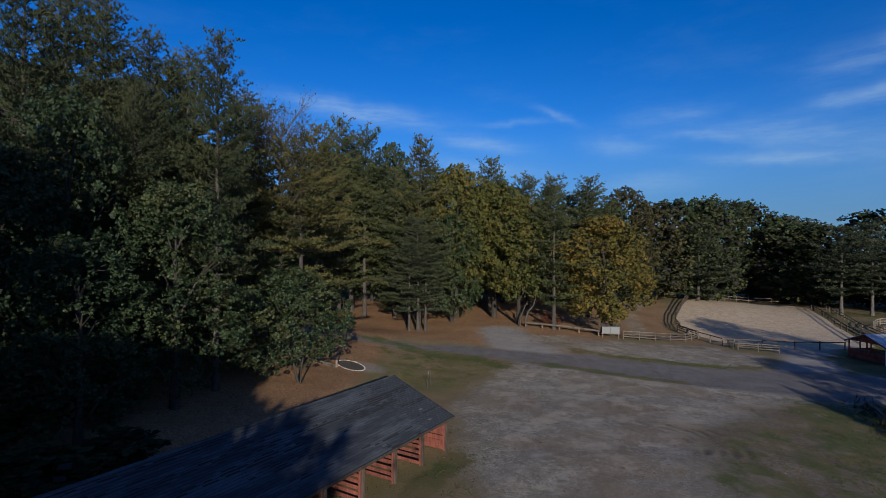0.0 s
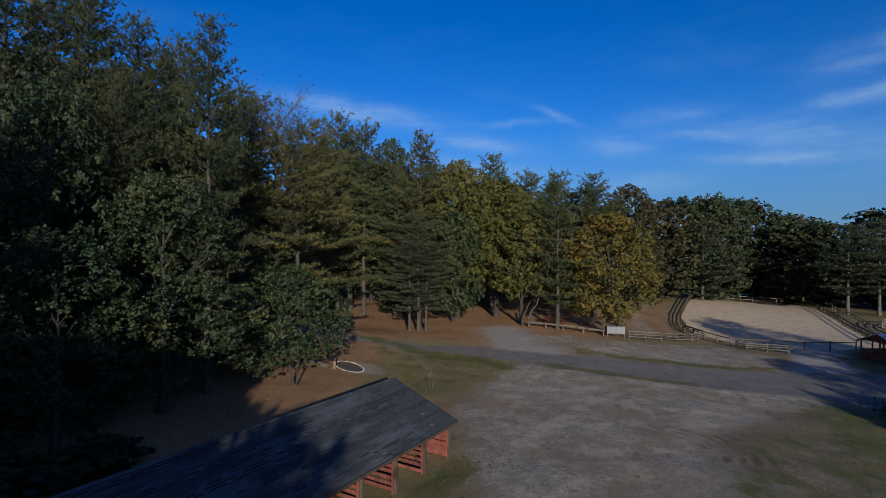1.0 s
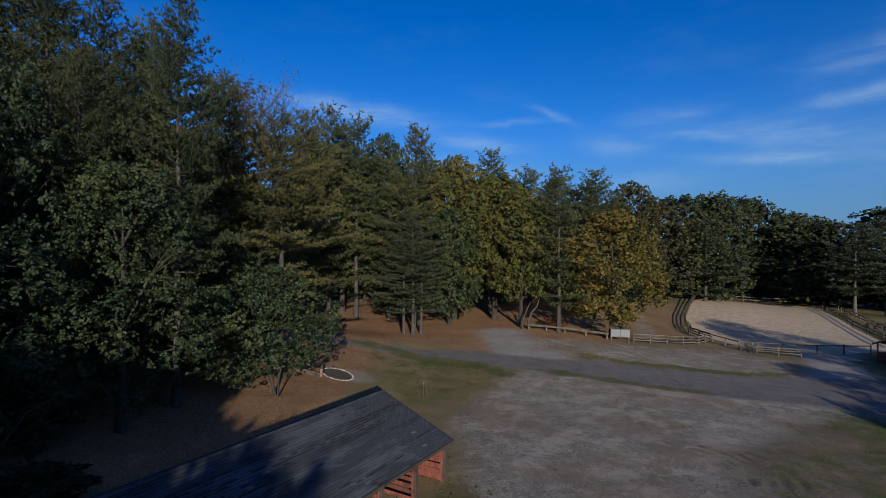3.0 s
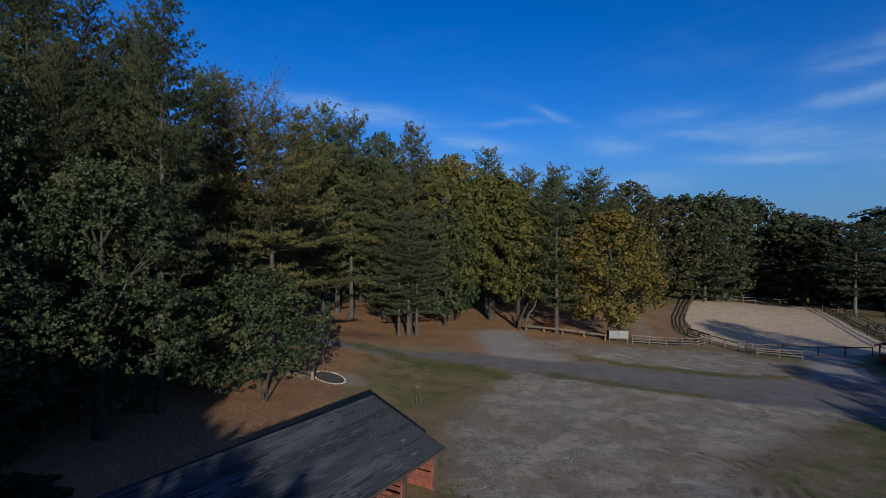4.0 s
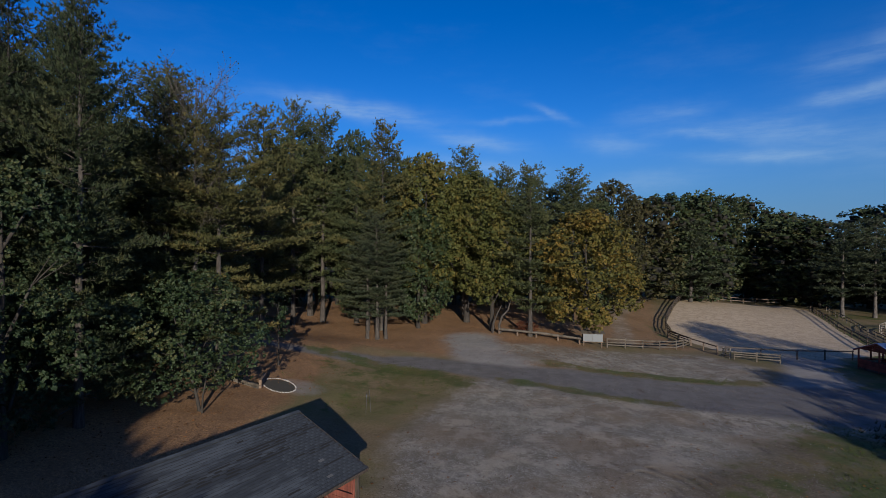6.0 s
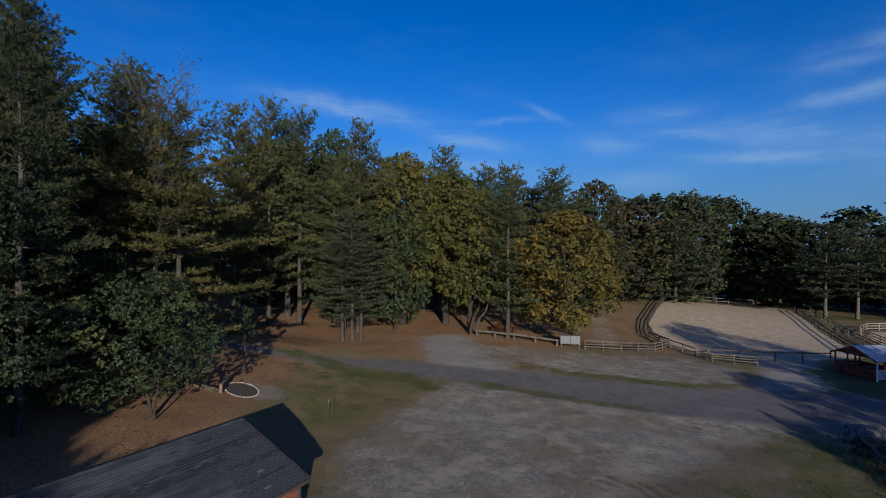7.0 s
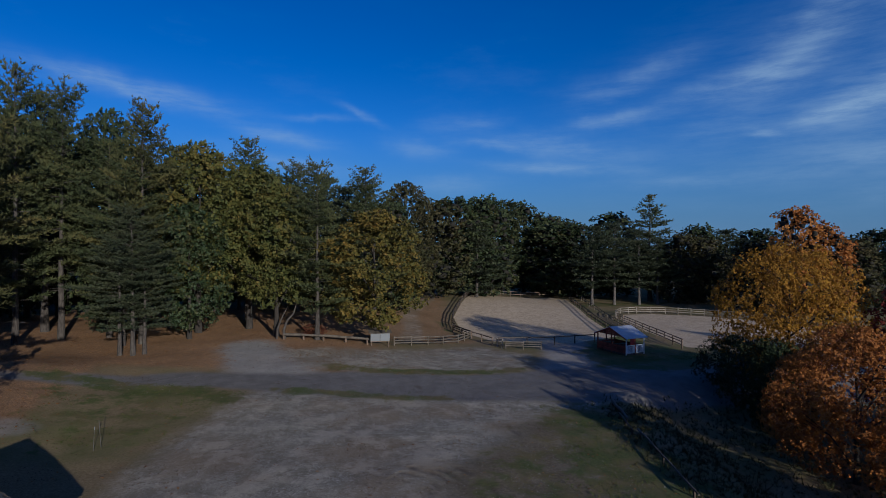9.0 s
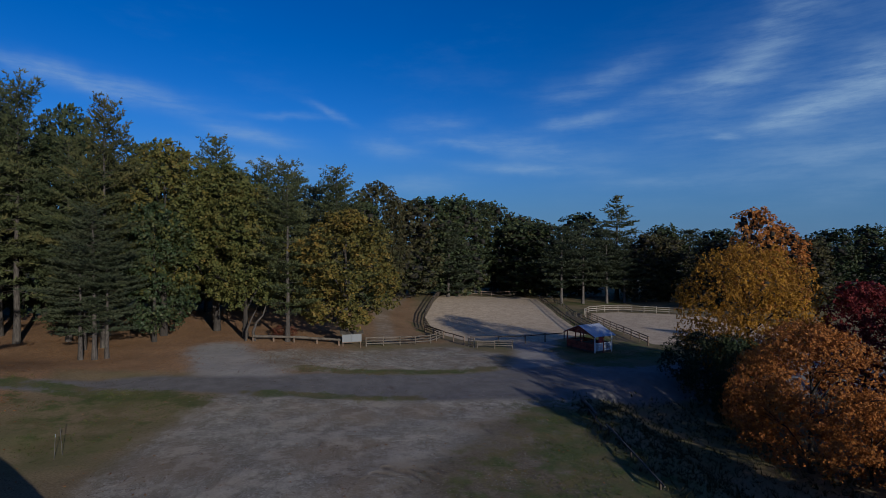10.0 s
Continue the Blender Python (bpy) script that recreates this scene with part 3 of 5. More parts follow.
def pine_meshes(h, r, bare, seed, gap=0.92, arms=5, step=0.22, size=0.42, blades=6, top=0.62, thin=0.0, width=0.125, hollow=0.34, sweep=0.16, thick=0.1, cored=False):
    """White pine: straight trunk, whorls of level arms, each a flat fan of twigs with tufts of needles. bare: height without needles."""
    rs, rng = np.random.RandomState(seed), random.Random(seed)
    lean = Vector((rng.uniform(-0.3, 0.3), rng.uniform(-0.3, 0.3), 0))
    pts = [Vector((0, 0, -0.4))] + [lean * (i / 9) ** 2 + Vector((rng.uniform(-0.05, 0.05), rng.uniform(-0.05, 0.05), h * i / 9)) for i in range(1, 10)]
    r0 = 0.011 * h + 0.05
    wood_parts = [tube_arrays(pts, [r0 * 1.25] + [r0 * (1 - 0.93 * i / 9) for i in range(1, 10)], 9)]
    cs, hs, ss, core_boxes = [], [], [], []
    z = bare
    turn = rng.uniform(0, 6)
    while z < h - 0.35:
        u = (z - bare) / (h - bare)
        reach = r * (min(1, 0.6 + 1.5 * u) if u < 0.27 else ((1 - u) / 0.73) ** top) * (1 + 0.14 * math.sin(2.9 * z + seed)) + 0.45
        axis = lean * (z / h) ** 2
        turn += rng.uniform(0.5, 1.2)
        for k in range(arms if rng.random() > 0.15 else arms - 1):
            if rng.random() < thin:
                continue
            a = turn + 2 * math.pi * k / arms + rng.uniform(-0.4, 0.4)
            length = reach * rng.uniform(0.45, 1.2)
            inner = max(0.1, hollow * (1 - 0.8 * u) * rng.uniform(0.7, 1.2))
            rise = rng.uniform(-0.16, 0.2) + 0.95 * u ** 2
            d = np.array([math.cos(a), math.sin(a), 0.0])
            side = np.array([-d[1], d[0], 0.0])
            start = np.array([axis.x, axis.y, z + rng.uniform(-0.35, 0.35)])
            up = np.array([0, 0, 1.0])
            knots = np.array([0.0, 0.45, 1.0])

            def on(t, length=length, rise=rise, start=start, d=d, up=up):
                return start + d * (length * t) + up * (length * (rise * t + sweep * t * t * t - 0.08 * t))

            wood_parts.append(tube_arrays([on(t) for t in knots], [0.012 + 0.008 * length, 0.012 + 0.004 * length, 0.008], 4))
            tip = unit(on(1.0) - on(0.8))
            n_main = max(2, int(length * (1 - inner) / step))
            t = inner + (1 - inner) * (np.arange(n_main) + rs.rand(n_main)) / n_main
            rows = [np.stack([on(v) for v in t])]
            ways = [np.repeat(tip[None], n_main, 0)]
            twigs = max(2, int(length * (1 - inner) / 0.27))
            for j in range(twigs):
                v = inner + (0.97 - inner) * (j + rng.random()) / twigs
                s = 1 if j % 2 else -1
                tl = (0.27 * length + 0.3) * math.sin(min(1.0, 0.25 + v) * 2.2) * rng.uniform(0.6, 1.2)
                way = unit(d * rng.uniform(0.5, 1.0) + side * s * rng.uniform(0.6, 1.0) + up * rng.uniform(-0.05, 0.22))
                m = max(1, int(tl / step + rng.random()))
                q = (np.arange(m) + 0.6)[:, None] / m
                rows.append(on(v) + way * tl * q + up * 0.1 * tl * q * q)
                ways.append(np.repeat(unit(way + d * 0.3)[None], m, 0))
            c = np.concatenate(rows)
            c = c + rs.normal(size=c.shape) * (0.07, 0.07, thick)
            cs.append(c)
            hs.append(unit(np.concatenate(ways) + up * (0.5 + 0.7 * u)))
            ss.append(np.full(len(c), size) * (1.0 - 0.15 * u))
            # a dark box on each arm blocks light and reads as inner shade
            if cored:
                core_boxes.append((on(0.5) + CORE * (0.2 * length, 0.2 * length, 0.06 + 0.02 * length) * rs.uniform(0.4, 1.1, (8, 1)), CORE_FACES))
        z += gap * rng.uniform(0.7, 1.3) * (1.15 - 0.5 * u)
    cs.append(np.array([[lean.x, lean.y, h - 0.1 - 0.22 * i] for i in range(4)]))
    hs.append(np.array([[0, 0, 1.0]] * 4))
    ss.append(np.full(4, size))
    for _ in range(int(bare * 1.3)):            # dead stubs below the crown
        a, z0 = rng.uniform(0, 6.3), rng.uniform(bare * 0.35, bare)
        wood_parts.append(tube_arrays([(0, 0, z0), (math.cos(a) * rng.uniform(0.4, 1.6), math.sin(a) * rng.uniform(0.4, 1.6), z0 + rng.uniform(-0.3, 0.2))], [0.035, 0.01], 4))
    t_me = raw_mesh("trunk", *join_arrays(wood_parts))
    c_me = raw_mesh("crown", *tuft_arrays(np.concatenate(cs), unit(np.concatenate(hs)), np.concatenate(ss), rs, blades, width))
    return t_me, c_me, raw_mesh("inner_wood", *join_arrays(core_boxes)) if cored else None


def oak_meshes(h, r, bare, seed, leaves=7000, size=0.3, clumps=46, limbs=9, sparse=0.0, trunk=1.0, tall=0.0, bent=0.0, lump=(0.15, 0.27), core=0.5, per=7):
    """Broadleaf tree: trunk, forking limbs to uneven clumps, leaves on the clumps."""
    rs, rng = np.random.RandomState(seed), random.Random(seed)
    ch = (h - bare) / 2
    mid = bare + ch
    r0 = (0.014 * h + 0.05) * trunk
    pts = [Vector((0, 0, -0.3))] + [Vector((bent * i / 6 + rng.uniform(-0.1, 0.1) * i / 6, rng.uniform(-0.12, 0.12) * i / 4, h * 0.86 * i / 6)) for i in range(1, 7)]
    wood_parts = [tube_arrays(pts, [r0 * 1.3] + [r0 * (1 - 0.9 * i / 6) for i in range(1, 7)], 9)]
    centres, radii = [], []
    for k in range(clumps):
        u = (k + rs.uniform(0, 1)) / clumps
        wide = min(1.0, 0.72 + 1.3 * u) if u < 0.5 else math.sqrt(max(0.0, 1 - ((u - 0.45) / 0.57) ** 2)) * (1 - tall * (u - 0.5))
        f = rs.uniform(0.74, 1.04) if k % 5 else rs.uniform(0.1, 0.7)
        a = k * 2.39996 + rs.uniform(-0.3, 0.3)
        cr = r * rs.uniform(*lump)
        reach = max(0.0, r * wide * f - 0.3 * cr)
        centres.append(np.array([math.cos(a) * reach + bent * 0.6, math.sin(a) * reach, bare + 0.5 * cr + u * (2 * ch - 1.1 * cr)]))
        radii.append(cr)
    for k in range(limbs):
        c = Vector(centres[k * clumps // limbs])
        z0 = min(max(bare * 0.85, c.z - rng.uniform(0.5, 0.35 * h)), h * 0.75)
        a = Vector((bent * z0 / h, 0, z0))
        m = a.lerp(c, 0.5) + Vector((0, 0, 0.06 * h))
        wood_parts.append(tube_arrays([a, m, c], [r0 * 0.42, r0 * 0.22, 0.02], 5))
        for _ in range(2):
            e = c + Vector(unit(rs.normal(size=3))) * r * 0.15
            wood_parts.append(tube_arrays([m, e.lerp(m, 0.4), e], [r0 * 0.16, 0.025, 0.012], 4))
    share = rs.multinomial(leaves // per, np.array(radii) ** 2 / np.sum(np.array(radii) ** 2))
    cs, ns = [], []
    held = {k * clumps // limbs for k in range(limbs)}
    for k, (c, cr, m) in enumerate(zip(centres, radii, share)):
        if rng.random() < sparse and k not in held:
            m = m // 6
        v = unit(rs.normal(size=(m, 3)) + unit(c - (0, 0, mid)) * (0.35, 0.35, 0.2))
        lumps = 1 + 0.22 * np.sin(v[:, :1] * 4 + c[0] * 3) * np.cos(v[:, 2:] * 5 + c[2] * 2)
        p = c + v * lumps * (cr * rs.uniform(0.66, 1.1, (m, 1))) * (1.08, 1.08, 0.8)
        cs.append(p)
        ns.append(unit(v + rs.normal(size=(m, 3)) * 0.35 + (0, 0, 0.2)))
    if core:                                    # near-black boxes in each clump, as its shaded inside
        core_boxes = [(c * (0.9, 0.9, 0.98) + CORE * cr * core * rs.uniform(0.5, 1.1, (8, 1)) + rs.normal(size=3) * 0.05, CORE_FACES) for c, cr in zip(centres, radii)]
    t_me = raw_mesh("trunk", *join_arrays(wood_parts))
    c_me = raw_mesh("crown", *rosette_arrays(np.concatenate(cs), np.concatenate(ns), size, rs, per))
    return t_me, c_me, raw_mesh("inner_wood", *join_arrays(core_boxes)) if core else None


def bare_top_meshes(h, r, bare, seed):
    """A dying tree: ascending limbs that fork into fine bare twigs, over a thin brown crown."""
    rs, rng = np.random.RandomState(seed), random.Random(seed)
    pts = [Vector((0, 0, -0.3))] + [Vector((rng.uniform(-0.2, 0.2), rng.uniform(-0.2, 0.2), h * 0.8 * i / 8)) for i in range(1, 9)]
    wood_parts = [tube_arrays(pts, [0.3] + [0.25 * (1 - 0.85 * i / 8) for i in range(1, 9)], 8)]
    cs = []
    for k in range(46):
        z = bare + (h * 0.8 - bare) * (k / 45) ** 0.8
        u = z / h
        a = k * 2.4 + rng.uniform(-0.4, 0.4)
        d = Vector((math.cos(a), math.sin(a), rng.uniform(0.45, 0.8) + 1.1 * u * u)).normalized()
        reach = r * rng.uniform(0.8, 1.2) * (1.0 if u < 0.6 else 0.85)
        p0 = Vector((0, 0, z))
        p1 = p0 + d * reach
        wood_parts.append(tube_arrays([p0, p0.lerp(p1, 0.5) + Vector((0, 0, -0.15)), p1], [0.06, 0.035, 0.014], 4))
        for _ in range(6):
            q0 = p0.lerp(p1, rng.uniform(0.3, 1.0))
            e = q0 + (d + Vector(rs.normal(size=3) * 0.45) + Vector((0, 0, 0.35))) * reach * rng.uniform(0.2, 0.42)
            wood_parts.append(tube_arrays([q0, q0.lerp(e, 0.5) + Vector(rs.normal(size=3) * 0.06), e], [0.02, 0.014, 0.008], 3))
            for _ in range(4):
                b0 = q0.lerp(e, rng.uniform(0.4, 1.0))
                b1 = b0 + (d * 0.4 + Vector(rs.normal(size=3) * 0.5) + Vector((0, 0, 0.5))) * rng.uniform(0.35, 0.8)
                wood_parts.append(tube_arrays([b0, b1], [0.011, 0.006], 3))
                many = 16 if e.z < h * 0.68 else 7 if e.z < h * 0.8 else 1
                cs.append(np.array(b1) + rs.normal(size=(many, 3)) * (0.2 if many > 1 else 0.05))
    c = np.concatenate(cs)
    t_me = raw_mesh("trunk", *join_arrays(wood_parts))
    c_me = raw_mesh("crown", *leaf_arrays(c, unit(rs.normal(size=c.shape)), 0.15, rs))
    return t_me, c_me, None


SOURCES = {}


def tree_source(key, meshes, bark_mat, leaf_mat, height, radius):
    SOURCES[key] = (meshes, bark_mat, leaf_mat, height, radius)


def plant(key, name, label, x, y, h, r, turn, leaf_mat=None, group="", category="tree"):
    """A tree of its own on shared meshes: h metres high, r metres in crown radius."""
    (t_me, c_me, w_me), bark_mat, own_leaf, h0, r0 = SOURCES[key]
    m = pose(x, y, ground_at(x, y), 0, 0, turn) @ Matrix.Diagonal((r / r0, r / r0, h / h0, 1))
    ob = thing(name, m, label, category, group)
    part_mesh("trunk", t_me, bark_mat, ob)
    crown = part_mesh("crown", c_me, own_leaf, ob)
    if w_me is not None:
        part_mesh("inner_wood", w_me, CORE_DARK, ob)["kind"] = "stuff"
    if leaf_mat is not None and leaf_mat != own_leaf:
        crown.material_slots[0].link = "OBJECT"
        crown.material_slots[0].material = leaf_mat
    return ob


tree_source("pine_a", pine_meshes(24, 4.6, 1.6, 11), PINE_BARK, NEEDLES, 24, 4.6)
tree_source("pine_front", pine_meshes(24, 4.6, 1.6, 10, gap=0.85, arms=6, step=0.19, size=0.35, blades=6), PINE_BARK, NEEDLES_DEEP, 24, 4.6)
tree_source("pine_b", pine_meshes(24, 4.4, 4.0, 12, step=0.25, size=0.48, blades=5, width=0.14), PINE_BARK, NEEDLES, 24, 4.4)
tree_source("pine_c", pine_meshes(24, 4.2, 7.0, 13, step=0.25, size=0.48, blades=5, width=0.14, top=0.55), PINE_BARK, NEEDLES, 24, 4.2)
tree_source("pine_layered", pine_meshes(20, 5.0, 3.8, 14, gap=1.2, arms=6, step=0.2, size=0.38, blades=6, thick=0.07, sweep=0.1), PINE_BARK, NEEDLES, 20, 5.0)
tree_source("pine_far", pine_meshes(20, 4.2, 1.5, 15, gap=1.25, step=0.44, size=0.8, blades=5, hollow=0.25, width=0.14, cored=True), PINE_BARK, NEEDLES_BLUE, 20, 4.2)
tree_source("pine_edge", pine_meshes(20, 4.0, 4.6, 17, gap=1.15, step=0.36, size=0.68, blades=5, hollow=0.25, width=0.14), GREY_BARK, NEEDLES_BLUE, 20, 4.0)
tree_source("pine_spire", pine_meshes(24, 4.2, 3.0, 16, gap=1.3, step=0.36, size=0.7, blades=5, width=0.14, top=0.9, hollow=0.25), PINE_BARK, NEEDLES, 24, 4.2)
tree_source("oak_front", oak_meshes(15, 4.0, 1.2, 20, 26000, 0.2, 110, sparse=0.3, lump=(0.15, 0.28), core=0, per=8), OAK_BARK, LEAF_GREEN, 15, 4.0)
tree_source("oak_a", oak_meshes(16, 4.6, 1.3, 21, 18000, 0.29, 80, sparse=0.1, lump=(0.18, 0.32), core=0), OAK_BARK, LEAF_GREEN, 16, 4.6)
tree_source("oak_b", oak_meshes(18, 4.4, 3.7, 22, 19000, 0.29, 86, sparse=0.1, lump=(0.18, 0.33), core=0), OAK_BARK, LEAF_TURN, 18, 4.4)
tree_source("oak_c", oak_meshes(15, 5.0, 2.0, 23, 23000, 0.28, 84, tall=0.25, sparse=0.1, lump=(0.15, 0.3), core=0), OAK_BARK, LEAF_ORANGE, 15, 5.0)
tree_source("oak_low", oak_meshes(9.2, 4.0, 1.3, 24, 22000, 0.18, 86, trunk=0.5, bent=-1.9, lump=(0.15, 0.28), core=0, sparse=0.15), OAK_BARK, LEAF_GREEN, 9.2, 4.0)
tree_source("oak_far", oak_meshes(20, 5.2, 0.6, 25, 7000, 0.5, 84, lump=(0.2, 0.33), core=0.6, per=6), OAK_BARK, LEAF_DARK, 20, 5.2)
tree_source("oak_far_b", oak_meshes(20, 5.0, 0.6, 26, 7000, 0.49, 88, lump=(0.2, 0.32), core=0.6, per=6), OAK_BARK, LEAF_DARK, 20, 5.0)
tree_source("oak_near", oak_meshes(9.5, 4.4, 0.8, 27, 48000, 0.135, 140, lump=(0.12, 0.25), core=0, sparse=0.2), OAK_BARK, LEAF_RUST, 9.5, 4.4)
tree_source("oak_gold", oak_meshes(12.5, 6.2, 3.0, 33, 60000, 0.155, 140, lump=(0.1, 0.24), core=0, sparse=0.25, tall=0.35), OAK_BARK, LEAF_GOLD, 12.5, 6.2)
tree_source("shrub", oak_meshes(8, 4.0, 0.2, 32, 14000, 0.2, 80, lump=(0.14, 0.26), core=0), OAK_BARK, LEAF_BROWN, 8, 4.0)
tree_source("oak_thin", oak_meshes(20, 5.2, 0.6, 34, 2400, 0.75, 60, limbs=6, core=0, sparse=0.3), OAK_BARK, LEAF_DARK, 20, 5.2)
tree_source("oak_back", oak_meshes(20, 5.2, 0.6, 30, 1500, 1.3, 60, limbs=6, core=0.85), OAK_BARK, LEAF_DARK, 20, 5.2)
tree_source("pine_back", pine_meshes(20, 4.2, 1.5, 31, gap=2.2, arms=4, step=0.9, size=1.7, blades=4, width=0.2, cored=True), PINE_BARK, NEEDLES_BLUE, 20, 4.2)
tree_source("sapling", oak_meshes(6.3, 1.3, 2.4, 28, 900, 0.22, 16, limbs=5, trunk=0.55), OAK_BARK, LEAF_GREEN, 6.3, 1.3)
tree_source("bare_top", bare_top_meshes(24, 3.6, 9.0, 29), GREY_BARK, LEAF_BROWN, 24, 3.6)

LABELS = {
    "pine": ("pine_tree", "tall white pine with layered dark green branches"),
    "oldpine": ("pine_tree", "white pine with browning needles in the wood's edge"),
    "green": ("oak_tree", "broadleaf tree with dark green leaves, first ones yellow"),
    "turn": ("oak_tree", "broadleaf tree turning yellow-green among the pines"),
    "amber": ("maple_tree", "amber and green autumn tree beside the rail"),
    "gold": ("maple_tree", "golden autumn tree at the edge of the yard"),
    "rust": ("maple_tree", "rust-orange autumn tree at the edge of the yard"),
    "red": ("maple_tree", "small crimson autumn tree"),
    "brown": ("oak_tree", "broadleaf tree with dull brown autumn leaves"),
    "dark": ("oak_tree", "dark green oak behind the arena; unseen copies are added for shade"),
    "deep": ("shade_dark_pine", "pine with darker needles standing in for shade behind the arena"),
    "bluepine": ("pine_tree", "slim blue-green pine in a close clump of stems"),
    "bare": ("dying_tree", "thin brown tree with bare grey twigs on top"),
}
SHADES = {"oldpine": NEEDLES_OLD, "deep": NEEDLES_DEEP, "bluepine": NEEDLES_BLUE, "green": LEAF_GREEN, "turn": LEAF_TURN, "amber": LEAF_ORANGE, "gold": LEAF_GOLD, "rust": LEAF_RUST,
          "red": LEAF_RED, "brown": LEAF_BROWN, "dark": LEAF_DARK}


def grove(rows, group):
    for i, (key, look_of, x, y, h, r) in enumerate(rows):
        name, label = LABELS[look_of]
        plant(key, name, label, x, y, h, r, 0 if key == "oak_low" else (x * 37 + y * 61) % 360, SHADES.get(look_of), group)
grove([
    ("oak_front", "green", -14.4, 27.0, 12.7, 3.6),
    ("oak_front", "green", -19.1, 25.1, 16.4, 3.3),
    ("oak_front", "green", -15.6, 21.0, 9.3, 2.9),
    ("oak_b", "green", -21.2, 23.1, 13.1, 3.3),
    ("pine_front", "pine", -22.7, 33.1, 25.2, 4.6),
    ("pine_front", "pine", -25.5, 30.1, 25.0, 4.6),
    ("pine_front", "pine", -19.9, 34.1, 23.1, 3.8),
    ("pine_front", "pine", -13.8, 31.0, 22.7, 3.3),
    ("pine_a", "pine", -19.2, 38.1, 23.2, 4.4),
    ("pine_a", "pine", -15.5, 43.0, 21.0, 5.4),
    ("bare_top", "bare", -13.2, 42.3, 23.6, 3.7),
    ("pine_layered", "oldpine", -11.2, 41.5, 19.2, 4.7),
    ("oak_low", "green", -9.7, 35.5, 8.4, 4.3),
    ("oak_low", "green", -15.4, 39.0, 6.1, 2.8),
    ("pine_a", "pine", -19.4, 50.1, 23.0, 5.2),
    ("pine_front", "pine", -18.0, 29.1, 18.3, 3.2),
    ("pine_b", "pine", -33.0, 44.2, 29.8, 5.6),
    ("pine_b", "pine", -24.7, 46.1, 23.9, 5.3),
    ("oak_front", "green", -19.9, 31.1, 13.2, 3.8),
], "wood beside the shed")
grove([
    ("pine_b", "pine", -13.1, 68.0, 27.1, 4.0),
    ("pine_c", "pine", -9.9, 70.0, 26.2, 4.1),
    ("pine_c", "pine", -12.4, 74.0, 26.0, 5.0),
    ("pine_b", "oldpine", -14.3, 60.0, 23.9, 4.1),
    ("oak_b", "dark", -6.9, 76.0, 25.3, 4.1),
    ("pine_b", "oldpine", -2.0, 65.9, 24.4, 3.9),
    ("pine_layered", "pine", -3.6, 65.4, 18.1, 4.6),
    ("pine_c", "bluepine", -3.1, 61.2, 11.6, 2.6),
    ("pine_layered", "bluepine", -2.0, 61.0, 13.8, 4.2),
    ("pine_c", "bluepine", -1.1, 61.4, 11.0, 2.5),
    ("pine_a", "pine", -5.6, 69.9, 20.8, 4.0),
    ("oak_b", "turn", 3.0, 69.9, 21.5, 4.9),
    ("oak_a", "green", 2.3, 66.9, 14.5, 3.8),
    ("oak_b", "turn", 8.4, 70.8, 19.5, 5.0),
    ("oak_b", "turn", 11.1, 65.8, 17.1, 4.1),
    ("pine_b", "pine", 8.3, 75.8, 22.9, 4.1),
    ("pine_b", "pine", 15.2, 63.3, 19.4, 3.7),
    ("pine_b", "pine", 23.9, 77.7, 21.6, 4.6),
    ("pine_c", "pine", 15.1, 81.8, 21.1, 4.3),
    ("oak_c", "amber", 21.7, 63.7, 15.0, 6.1),
], "pines and oaks behind the yard")
grove([
    ("oak_b", "brown", 33.8, 89.6, 21.9, 5.3),
    ("oak_far", "brown", 43.3, 101.5, 19.8, 6.9),
    ("oak_far", "dark", 51.2, 107.5, 21.3, 7.5),
    ("oak_far_b", "dark", 58.9, 109.4, 22.6, 7.6),
    # two pines in the darker needles, which paint the recess as shaded
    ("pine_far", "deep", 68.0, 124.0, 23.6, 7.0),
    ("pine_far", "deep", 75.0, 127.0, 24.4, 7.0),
    ("oak_far_b", "dark", 81.5, 130.0, 25.2, 7.9),
    ("oak_far", "dark", 86.2, 125.2, 21.8, 7.8),
    ("oak_far_b", "brown", 93.3, 127.1, 20.6, 7.2),
    ("pine_far", "pine", 54.0, 103.4, 15.5, 5.8),
    ("oak_far_b", "dark", 56.5, 113.4, 14.9, 7.7),
], "wood above the arena")
grove([
    ("oak_far_b", "dark", 82.8, 118.4, 19.4, 8.1),
    ("oak_far", "dark", 87.6, 114.0, 18.9, 7.3),
    ("pine_edge", "pine", 78.8, 97.0, 17.0, 5.0),
    ("pine_edge", "pine", 83.6, 95.6, 17.6, 4.8),
    ("pine_edge", "pine", 88.6, 93.6, 16.4, 4.6),
    ("pine_spire", "pine", 96.8, 98.9, 24.5, 7.0),
    ("oak_far", "dark", 95.5, 110.5, 21.7, 7.3),
    ("pine_edge", "pine", 93.3, 93.0, 14.4, 4.4),
    ("oak_far", "brown", 98.9, 92.5, 16.0, 5.2),
    ("oak_far_b", "dark", 109.6, 96.4, 18.2, 6.3),
    ("oak_far_b", "brown", 105.1, 90.8, 15.0, 5.5),
    ("pine_far", "pine", 115.3, 93.9, 16.6, 6.3),
    ("oak_far", "dark", 124.3, 93.1, 17.4, 7.0),
], "wood behind the arenas")
